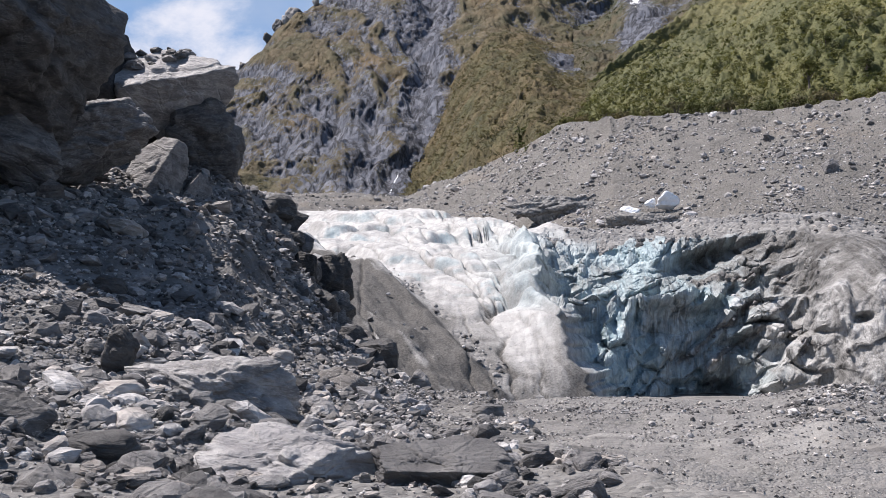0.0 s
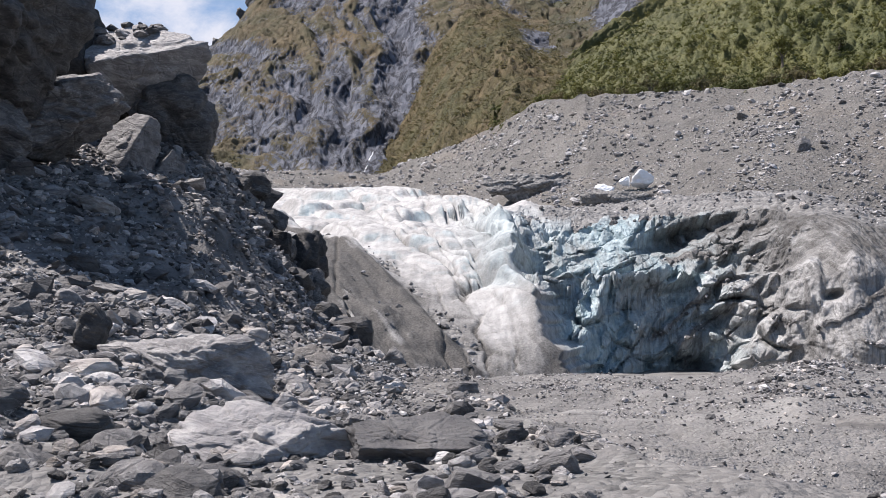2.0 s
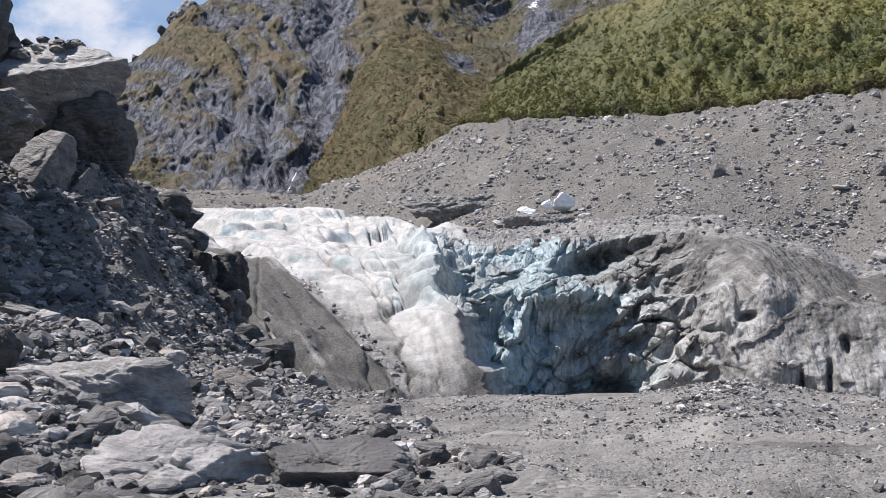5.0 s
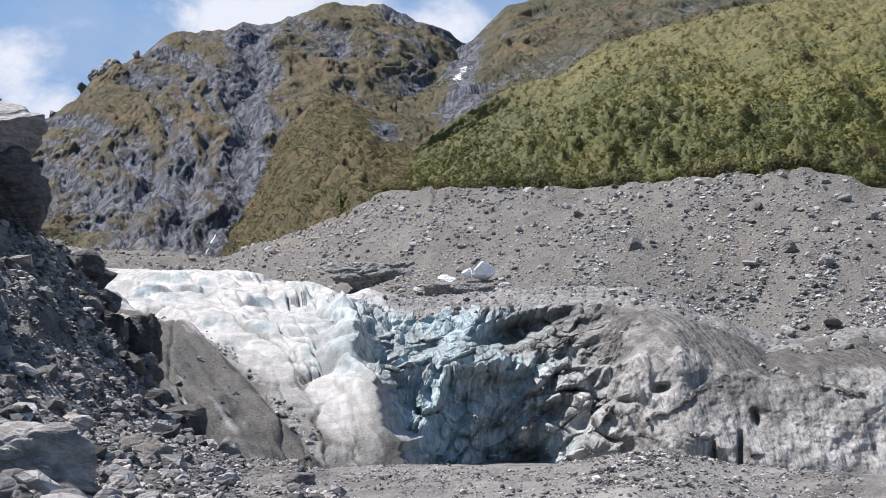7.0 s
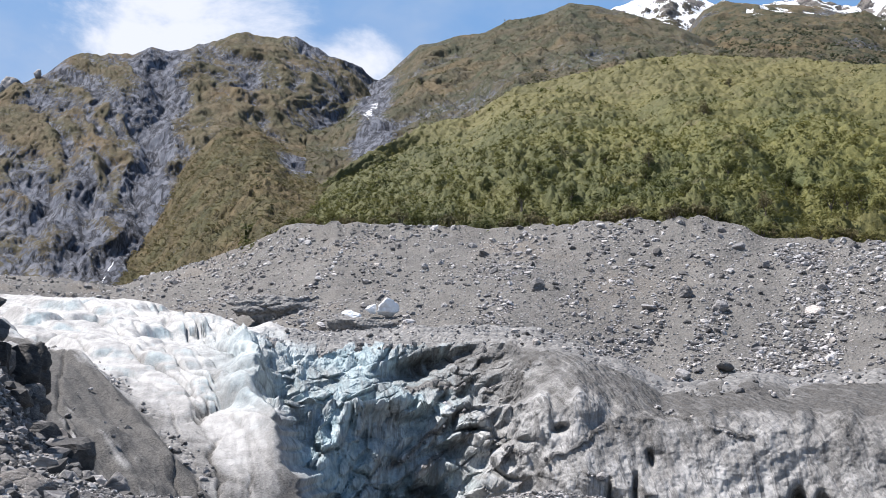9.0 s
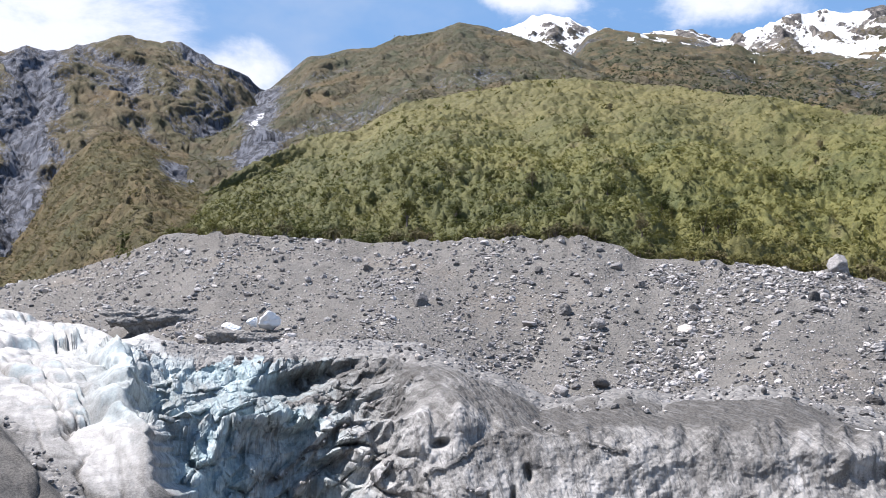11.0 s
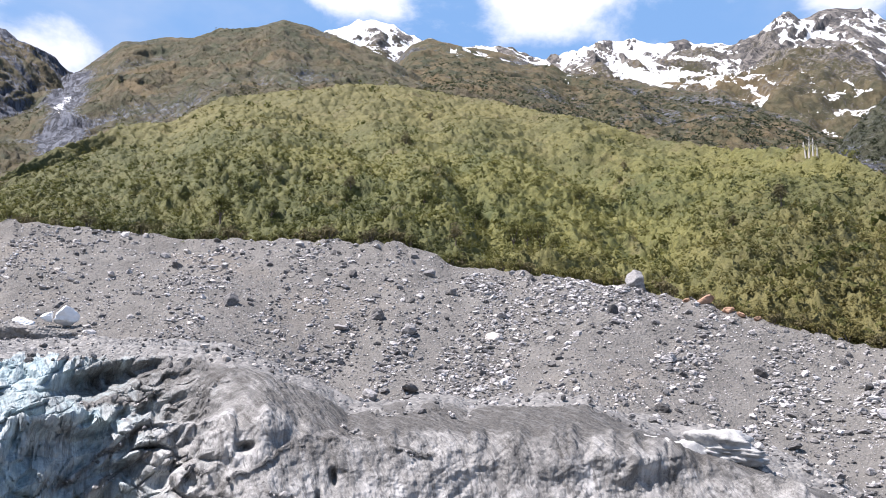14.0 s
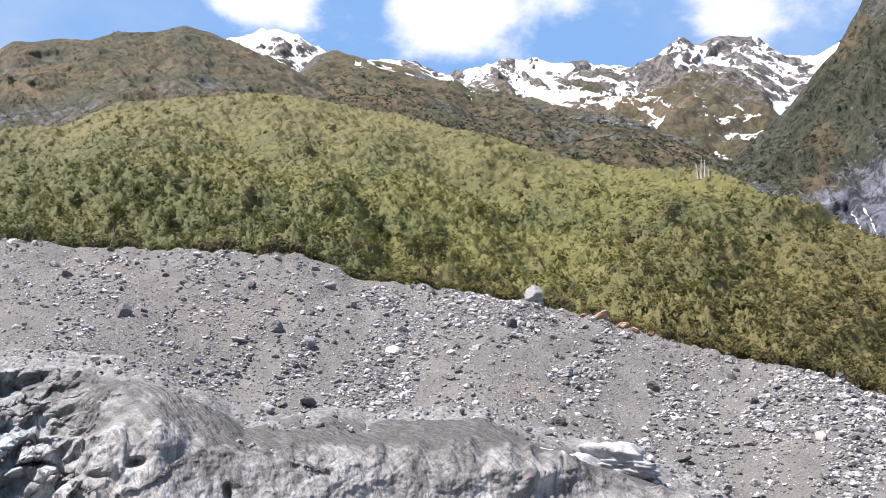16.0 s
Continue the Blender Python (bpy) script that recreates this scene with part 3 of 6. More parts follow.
def ground_height(b, r):
    """Height of the gravel and of the near bank."""
    c = np.array(BANK, float)
    rc, zc, k = (np.interp(b, c[:, 0], c[:, i]) for i in (1, 2, 3))
    up = np.clip((r - 8) / (rc - 8), 0, 1)
    near = zc * up ** k
    x, y = r * np.sin(np.radians(b)), r * np.cos(np.radians(b))
    flat = -4.9 + 3.8 * np.exp(-((b - 22.5) / 4.5) ** 2 - ((r - 122) / 26) ** 2) + 0.9 * np.exp(-((b - 12) / 5) ** 2 - ((r - 120) / 18) ** 2)
    flat = flat + (1.2 * fbm(x / 16, y / 11, 0.0, 5, 0.55, 40) + 1.5 * (ridged((x + 0.4 * y) / 24, y / 16, 0.0, 3, 0.5, 44) - 0.6)) * step01(r, 30, 60) * (1 - step01(r, 130, 160))
    past = step01(r, rc, rc + 7 + np.maximum(zc, 0) * 1.5 + 0.5 * rc * (b > 0))
    side = step01(-b, 20.5, 27) * (1 - step01(-b, 150, 175))
    high = zc + 0.27 * np.clip(r - rc, 0, 500)
    z = np.where(r < rc, near, (1 - past) * zc + past * flat)
    z = z * (1 - side) + np.where(r < rc, near, high) * side
    rough = 0.25 + 0.6 * step01(zc, 1, 6)
    plates, _ = facets(x / 2.6, y / 2.6, z / 2.6, 5, 0.7)
    lump = fbm(x / 5.5, y / 5.5, 0.0, 4, 0.55, 3) * 0.45 * rough + 0.38 * plates * step01(zc, 1.5, 6) * step01(r, 22, 34) + fbm(x / 0.9, y / 0.9, 0.0, 3, 0.5, 9) * 0.05
    return z + lump * step01(r, 4, 8)


def build_ground():
    b = np.concatenate((np.arange(-180, -32, 3.0), np.arange(-32, 40, 0.17), np.arange(40, 178, 3.0), [180.0]))
    r = np.concatenate(([0.0], np.geomspace(1.0, 9.0, 14)[:-1], np.geomspace(9.0, 62, 150)[:-1], np.geomspace(62, 190, 70)[:-1], np.geomspace(190, 4900, 20)))
    bb, rr = np.meshgrid(b, r)
    z = ground_height(bb, rr)
    z[0] = z[0].mean()
    brow = np.interp(bb, [q[0] for q in BANK], [q[2] for q in BANK])
    ob = grid_thing("ground", polar(bb, rr, z), GRAVEL, None, slate=step01(brow, 1.0, 6) * step01(rr, 12, 24) * (rr < 90))
    return tagged(ob, "grey gravel river flat and rubble bank below the glacier", "ground", kind="structure")


GROUND = build_ground()


def sheet(lines, b, counts, bulge=()):
    """Rows of points between lines of the plan. bulge: a power for the height between two lines."""
    rows, zs = [], []
    for i, n in enumerate(counts):
        (r0, z0), (r1, z1) = line_at(lines[i], b), line_at(lines[i + 1], b)
        s = np.linspace(0, 1, n, endpoint=i == len(counts) - 1)[:, None]
        rows.append(r0 + (r1 - r0) * s)
        zs.append(z0 + (z1 - z0) * s ** (bulge[i] if i < len(bulge) else 1.0))
    return np.concatenate(rows), np.concatenate(zs)


def skirt(v, drop):
    """A last row behind the crest, well below it."""
    last = v[-1:].copy()
    last[..., :2] *= 1.12
    last[..., 2] -= drop
    return np.concatenate((v, last))


# ---- the glacier ----
def lobes(x, y, seed):
    """Rounded lobes of ice, each at its own height and tilted downhill, -1 to 1; and the open joints between them, 0 to 1."""
    ix, iy = np.floor(x), np.floor(y)
    best, second, value, total = np.full(x.shape, 9.0), np.full(x.shape, 9.0), np.zeros(x.shape), 0.0
    for a in (-1, 0, 1):
        for c in (-1, 0, 1):
            h = [hash01(ix + a, iy + c, ix * 0, seed + i) for i in range(4)]
            dx, dy = x - ix - a - h[0], y - iy - c - h[1]
            d = np.hypot(dx, dy)
            top = (h[2] - 0.5) * 1.5 - 0.55 * dy + 0.5 * (h[3] - 0.5) * dx + 0.45 * (0.5 - d * d)
            near, share = d < best, np.exp(-11 * d)
            second, best = np.where(near, best, np.minimum(second, d)), np.where(near, d, best)
            value, total = value + share * top, total + share
    gap = second - best
    return value / total, np.exp(-(gap / 0.10) ** 2) * np.clip(0.25 + hash01(ix, iy, ix * 0, seed + 9), 0, 1)


def build_glacier():
    b = np.arange(-12, 60.01, 0.11)
    n1, n2, n3 = 130, 95, 30
    r, z = sheet((ICE_FOOT, ICE_LEDGE, ICE_BROW, ICE_TOP), b, (n1, n2, n3), (1.0, 1.0, 0.85))
    bb = np.broadcast_to(b, r.shape)
    row = np.concatenate((np.linspace(0, 1, n1, endpoint=False), np.linspace(1, 2, n2, endpoint=False), np.linspace(2, 3, n3)))
    row = np.broadcast_to(row[:, None], r.shape)
    z = z - 1.6 * (1 - np.clip(row / 0.06, 0, 1))
    # the snout ends in a slanting edge; past it the wall stands back
    edge = 9.3 - 3.1 * np.clip(row, 0, 1) - 1.2 * np.clip(row - 1, 0, 1)
    edge = edge + 0.45 * fbm(row * 5.0, 0.0, bb * 0, 4, 0.6, 55)
    past = step01(bb, edge - 0.3, edge + 1.3)
    wall = past * np.clip(3 - row, 0, 1)
    bowl = np.exp(-((bb - 14.0) / 5.2) ** 2)
    r = r + wall * (18 + 13 * bowl) * (1 - 0.35 * np.clip(row, 0, 1)) * (1 - step01(bb, 18, 25))
    z = z + past * (0.9 * facets(bb / 1.1, bb * 0, bb * 0, 53, 0.9)[0] + 0.5 * fbm(bb / 0.7, 0.0, 2.0, 3, 0.55, 54)) * np.exp(-((row - 1) / 0.3) ** 2)
    # the wall is steep, then a narrow ledge, then a second wall behind it
    at1, at2 = n1, n1 + n2
    t = np.clip(row - 1, 0, 1)
    fr = 0.75 * step01(t, 0.0, 0.35) + 0.25 * np.clip((t - 0.35) / 0.65, 0, 1) ** 1.6
    fz = 0.10 * step01(t, 0.0, 0.35) + 0.90 * np.clip((t - 0.30) / 0.70, 0, 1) ** 0.9
    two = past * (1 - step01(bb, 20.5, 24)) * (row > 1) * (row < 2)
    r = r * (1 - two) + two * (r[at1] + (r[at2] - r[at1]) * fr)
    z = z * (1 - two) + two * (z[at1] + (z[at2] - z[at1]) * fz)
    p = polar(bb, r, z)
    x, y, zz = p[..., 0], p[..., 1], p[..., 2]
    arc, deep = np.radians(bb) * 178, r * 1.0
    wx = arc + 2.5 * fbm(x / 22, y / 22, zz / 16, 3, 0.5, 51)
    wz = zz + 2.0 * fbm(x / 20, y / 20, zz / 20, 3, 0.5, 57)
    el = np.degrees(np.arctan2(zz - EYE, r))
    # hollows and ribs in the wall: broken plates in the bowl, smooth silted flanks down-valley
    flank = step01(bb, 19.0, 24.0)
    ribs = ridged(wx / 15, deep / 40, wz / 30, 4, 0.5, 61)
    slabs = ridged((wx + 1.5 * wz) / 17, deep / 30, (wz - 0.7 * wx) / 26, 4, 0.55, 71)
    plates, joint = facets((wx - 0.55 * wz) / 6.5, deep / 60, (wz + 0.35 * wx) / 7.5, 63)
    chips, joint2 = facets((wx - 0.55 * wz) / 2.4, deep / 25, (wz + 0.35 * wx) / 3.2, 67)
    wall = past * (1 - step01(row, 1.95, 2.2))
    push = wall * (1 - 0.93 * flank) * (2.4 * (0.62 - ribs) + 2.2 * (0.62 - slabs) + 3.4 * plates + 1.6 * chips + 1.0 * joint + 0.5 * joint2)
    push = push + wall * (0.22 * fbm(x / 1.7, y / 1.7, zz / 1.7, 3, 0.5, 77) + flank * (0.7 * fbm(wx / 13, deep / 40, wz / 9, 5, 0.55, 78) + 0.16 * fbm(wx / 3.2, deep / 20, wz / 2.6, 4, 0.6, 80)))
    flutes = ridged((wx - 0.25 * wz) / 1.9, deep / 30, wz / 15, 3, 0.5, 91)
    push = push + wall * (0.10 + 0.30 * flank * np.clip(0.6 + 1.2 * fbm(wx / 16, 0.0, wz / 10, 2, 0.5, 92), 0, 1)) * (0.62 - flutes)
    for cb, ch, wb, wh, lean, depth in ((15.6, 5.6, 2.0, 0.75, 0.30, 11), (18.3, 6.5, 1.0, 0.45, 0.3, 5), (9.6, 5.6, 2.0, 1.2, 0.0, 5), (13.3, 2.4, 0.9, 0.8, 0.5, 3), (15.2, -2.4, 2.2, 0.9, 0.1, 7), (17.6, 1.2, 1.3, 0.55, 0.55, 5),
                                        (20.6, 1.9, 0.6, 1.0, 0.0, 3), (23.8, 2.2, 0.45, 0.25, 0.2, 4), (26.4, -1.6, 0.16, 1.0, -1.2, 5), (27.8, -1.4, 0.14, 1.1, -1.2, 4), (28.6, 0.6, 0.18, 0.5, -0.8, 3),
                                        (36.4, -1.6, 0.45, 0.7, 0.0, 6), (37.7, -2.0, 0.4, 0.9, 0.0, 5), (12.0, 0.0, 0.5, 2.0, 0.2, 2)):
        db, dh = bb - cb + 0.10 * (arc - wx), el - ch + 0.12 * (zz - wz)
        push = push + wall * depth * np.exp(-(((db / wb) ** 2 + ((dh - lean * db) / wh) ** 2) ** 1.7))
    for cb, ch, wb, wh, depth in ((13.0, 3.6, 3.2, 0.8, 5), (19.4, -1.0, 1.0, 0.9, 4), (22.5, 3.4, 2.2, 2.4, 3), (25.4, -0.6, 1.6, 1.0, 2), (30.0, -1.5, 2.2, 1.5, 2), (33.5, 1.2, 3.5, 2.0, 2.5), (41, 2, 4, 2.2, 3), (46, 1.8, 3, 1.1, 4)):
        push = push - depth * wall * np.exp(-((bb - cb + 0.2 * (el - ch)) / wb) ** 2 - ((el - ch) / wh) ** 2)
    # bands of stones that slant down the wall into the bowl
    bands = 0.0
    for c0, e0, c1, e1, wide in ((12.8, -1.2, 22.0, 6.4, 0.20), (15.0, -1.0, 20.5, 3.4, 0.15), (16.8, 3.6, 21.5, 7.4, 0.22), (14.2, 4.0, 18.6, 4.4, 0.18), (17.4, -1.8, 22.5, 1.6, 0.13), (22.0, 0.5, 30.0, 3.4, 0.16), (24.5, -0.2, 29.5, -1.6, 0.12), (28.5, 3.4, 35.0, 1.8, 0.16)):
        mid = e0 + (e1 - e0) * (bb - c0) / (c1 - c0) + 0.35 * fbm(bb / 1.3, 0.0, c0, 4, 0.55, 64)
        bands = np.maximum(bands, np.exp(-((el - mid) / wide) ** 2) * step01(bb, c0, c0 + 0.8) * (1 - step01(bb, c1 - 1.2, c1)))
    bands = bands * wall * np.clip(0.75 + 0.7 * fbm(wx / 3, deep / 20, wz / 3, 3, 0.6, 65), 0, 1)
    push = push - 0.9 * bands
    rim = 4 * past * (1 - past)
    r = r + push * 0.8 * (1 - 0.35 * rim * (row < 2))
    # the white tongue: rounded lobes that step down, open cracks between them
    snout = (1 - past) * (1 - 0.6 * rim)
    q = polar(bb, r, z)
    x, y = q[..., 0], q[..., 1]
    u, v = x * 0.95 + y * 0.25, y * 0.95 - x * 0.25
    u, v = u + 7 * fbm(x / 30, y / 40, 0.0, 3, 0.5, 81), v + 9 * fbm(x / 26, y / 40, 7.0, 3, 0.5, 83)
    lobe = lobes(u / 15.0, v / 30.0, 85)
    small = lobes((u + 0.3 * v) / 5.5, v / 19.0, 88)
    upper = step01(row, 0.45, 0.95)
    live = step01(row, 0.0, 0.15) * (1 - step01(row, 2.7, 3))
    z = z + snout * live * ((0.5 + 2.0 * upper) * lobe[0] - (0.4 + 1.2 * upper) * lobe[1] + (0.15 + 0.6 * upper) * small[0] - (0.15 + 0.4 * upper) * small[1] + 0.22 * fbm(x / 3, y / 5, z / 3, 4, 0.55, 93))
    # long crevasses curving across the tongue, silt lines that run down its lower end
    f = row * 4.2 + 0.20 * (bb + 6) + 0.55 * fbm(bb / 3.0, row * 1.6, 0.0, 3, 0.5, 131)
    slit = np.exp(-((f - np.round(f)) / 0.10) ** 2) * np.clip(0.35 + 1.3 * fbm(bb / 2.6, row * 2.2, 5.0, 3, 0.5, 133), 0, 1) * snout * step01(row, 0.6, 1.0) * (1 - step01(row, 2.6, 2.95))
    f = (edge - bb) * 0.50 + 0.5 * fbm(bb / 2.0, row * 1.3, 2.0, 3, 0.5, 137)
    seam_line = np.exp(-((f - np.round(f)) / 0.05) ** 2) * np.clip(0.2 + 1.4 * fbm(bb / 1.6, row * 2.0, 9.0, 3, 0.5, 139), 0, 1) * snout * (1 - step01(row, 0.8, 1.3))
    z = z - 2.4 * slit - 0.8 * seam_line
    # broken blocks where the tongue meets the wall
    serac = (1 - 0.5 * rim) * np.exp(-((bb - 5.4) / 2.6) ** 2) * step01(row, 0.7, 1.0) * (1 - step01(row, 1.9, 2.5))
    tower = lobes((x + 0.3 * y) / 5.0, y / 15.0, 95)
    z = z + serac * (2.4 * tower[0] - 1.3 * tower[1])
    # ramp of dirty ice along the near side
    ramp_side = step01(-(bb - (5.0 - 11.0 * row / 1.0)), 0.0, 1.6) * (1 - step01(row, 1.05, 1.35))
    grooves = ridged((x + 0.45 * y) / 5.0, (y - 0.3 * x) / 40, 0.0, 5, 0.6, 100)
    z = z + ramp_side * (1.6 + 0.9 * fbm(x / 12, y / 12, 0.0, 3, 0.5, 99) + 2.4 * (grooves - 0.6))
    # rubble-covered top
    cap = past * step01(row, 1.95, 2.2)
    lumps = fbm(x / 9, y / 9, 0.0, 4, 0.55, 101)
    z = z + cap * (1.3 * lumps + 2.0 * np.clip(fbm(x / 26, y / 20, 0.0, 2, 0.5, 103), 0, 1)) * (1 - step01(row, 2.8, 3.0) * 0.6)
    p = polar(bb, r, z)
    # steep ice scarps turned to the viewpoint: blue shade put into their colour
    way = np.stack((-np.sin(np.radians(bb)), -np.cos(np.radians(bb))), -1)
    face = np.abs((normals_of(p)[..., :2] * way).sum(-1))
    scarp_shade = step01(face, 0.42, 0.75) * snout * upper
    blue = wall * np.exp(-((bb - 12.0) / 6.6) ** 4) * (0.95 - 0.5 * np.clip(fbm(wx / 7, deep / 20, wz / 9, 3, 0.5, 105), 0, 1))
    blue = np.maximum(np.maximum(blue, serac * 0.6), 0.75 * scarp_shade)
    blue = np.clip(blue + 0.2 * wall * chips * (1 - flank) - 0.5 * bands, 0, 1)
    dirt = 0.06 + 0.22 * wall + (0.48 + 0.18 * fbm(wx / 9, deep / 30, wz / 6, 4, 0.55, 106)) * wall * step01(bb, 16, 23) + 0.10 * wall * step01(bb, 23, 30) + 0.38 * wall * step01(bb, 26, 31) * step01(row, 0.85, 1.25) + 0.30 * wall * step01(row, 1.15, 1.4) * step01(bb, 10, 16) + (0.5 + 0.4 * step01(bb, 18, 24)) * cap
    for cb, ch, wb, wh, much in ((27.5, -1.0, 2.2, 1.0, 0.3), (33.5, -0.6, 3.0, 1.4, 0.45), (46.5, 0.6, 3.0, 1.6, 0.5), (22.8, 3.2, 0.8, 1.2, 0.45), (21.8, 5.2, 1.0, 0.7, 0.35), (12.0, 6.2, 2.5, 0.9, 0.2), (19.0, 0.2, 1.2, 0.8, 0.3)):
        dirt = dirt - much * wall * np.exp(-((bb - cb) / wb) ** 2 - ((el - ch) / wh) ** 2) * np.clip(0.7 + 0.8 * fbm(wx / 4, deep / 20, wz / 3, 3, 0.6, 108), 0, 1.4)
    dirt = np.maximum(dirt, ramp_side * (0.95 + 0.4 * fbm(x / 9, y / 9, z / 20, 3, 0.5, 107)))
    dirt = dirt + wall * (1 - flank) * (0.10 * joint + 0.10 * plates)
    dirt = dirt + 0.42 * snout * (1 - step01(row, 0.2, 1.2)) + 0.22 * snout + 0.55 * snout * np.clip(small[1] * 0.5 + 0.4 * lobe[1] + 0.6 * fbm(u / 9, v / 30, 0.0, 4, 0.6, 117), 0, 1)
    dirt = dirt + 0.25 * wall * np.clip(fbm((wx - 1.2 * wz) / 12, deep / 30, (wz + wx) / 40, 3, 0.5, 109), 0, 1)
    # crevasse slits take their shaded depth into the colour through the dirt mask
    dirt = dirt + 0.35 * slit + 0.6 * seam_line + 3.0 * ramp_side * (0.62 - grooves) + 0.8 * bands
    band = np.exp(-(((bb - (5.8 - 11.5 * row)) / (1.25 - 0.9 * np.clip(row, 0, 1))) ** 2)) * (1 - step01(row, 0.75, 1.1)) * (0.7 + 0.5 * fbm(x / 5, y / 5, 0.0, 3, 0.5, 119))
    rubble = cap * step01(bb, 5, 9.5) * (0.85 + 0.45 * fbm(x / 14, y / 14, 0.0, 3, 0.5, 111)) + 0.8 * band + 0.16 * ramp_side
    rubble = rubble + 1.1 * past * np.exp(-((row - 2.05 - 0.16 * fbm(bb / 1.2, 0.0, 1.0, 4, 0.6, 115)) / 0.06) ** 2) * np.clip(0.5 + fbm(bb / 0.8, row * 3, 5.0, 3, 0.6, 116), 0, 1)
    rubble = rubble + 0.75 * bands
    v3 = skirt(p, 25)
    pad = lambda a: np.concatenate((a, a[-1:]))
    ob = grid_thing("glacier", v3, ICE, None, dirt=pad(dirt), steep=pad(wall), blue=pad(np.clip(blue, 0, 1)), rubble=pad(np.clip(rubble, 0, 1)))
    ob.data.polygons.foreach_set("use_smooth", ((pad(past)[:-1, :-1] < 0.6) | (pad(flank)[:-1, :-1] > 0.5)).ravel())
    tagged(ob, "melting glacier snout of white, blue and silt-grey ice", "glacier", kind="structure")
    return ob, dict(b=bb, v=p, stony=np.clip(rubble, 0, 1) ** 1.5 + 0.5 * cap * (bb > 8))


GLACIER, GLACIER_DATA = build_glacier()


# ---- the moraine wall ----
def moraine_point(b, s):
    """A place on the moraine: bearing and the part of the way from its toe to its crest."""
    (r0, z0), (r1, z1) = line_at(MORAINE_TOE, b), line_at(MORAINE_TOP, b)
    r, z = r0 + (r1 - r0) * s, z0 + (z1 - z0) * s ** 1.08
    x, y = r * np.sin(np.radians(b)), r * np.cos(np.radians(b))
    fade = np.clip(s / 0.1, 0, 1) * (0.25 + 0.75 * np.clip((1 - s) / 0.08, 0, 1))
    gully = ridged(b / 3.1 + 0.9 * fbm(x / 40, y / 40, 0.0, 3, 0.5, 121), s * 1.6, 0.0, 3, 0.5, 123)
    z = z + fade * (1.1 * (0.62 - gully) + 3.0 * fbm(x / 55, y / 55, 0.0, 4, 0.5, 125) + 0.5 * fbm(x / 5, y / 5, 0.0, 3, 0.5, 127)) * np.clip(r / 300, 0.6, 1.5)
    z = z + 0.9 * fbm(b * 1.3, 0.0, 3.0, 3, 0.6, 128) * np.clip((s - 0.8) / 0.2, 0, 1)
    return polar(b, r, z)


def build_moraine():
    b, s = np.meshgrid(np.arange(-16, 72.01, 0.17), np.linspace(0, 1, 140))
    v = moraine_point(b, s)
    ob = grid_thing("moraine", skirt(v, 18), SCREE)
    return tagged(ob, "steep grey moraine wall of loose stones and silt", "moraine", kind="structure")


MORAINE = build_moraine()


# ---- slopes and mountains ----
def domes(x, y, seed):
    """Rounded crowns side by side, one to a cell; 0 to 1."""
    ix, iy = np.floor(x), np.floor(y)
    best = np.full(x.shape, 9.0)
    for a in (-1, 0, 1):
        for c in (-1, 0, 1):
            h0, h1, h2 = (hash01(ix + a, iy + c, ix * 0, seed + i) for i in range(3))
            best = np.minimum(best, ((x - ix - a - h0) ** 2 + (y - iy - c - h1) ** 2) * (0.8 + 0.7 * h2))
    return 1 - np.clip(best, 0, 1)


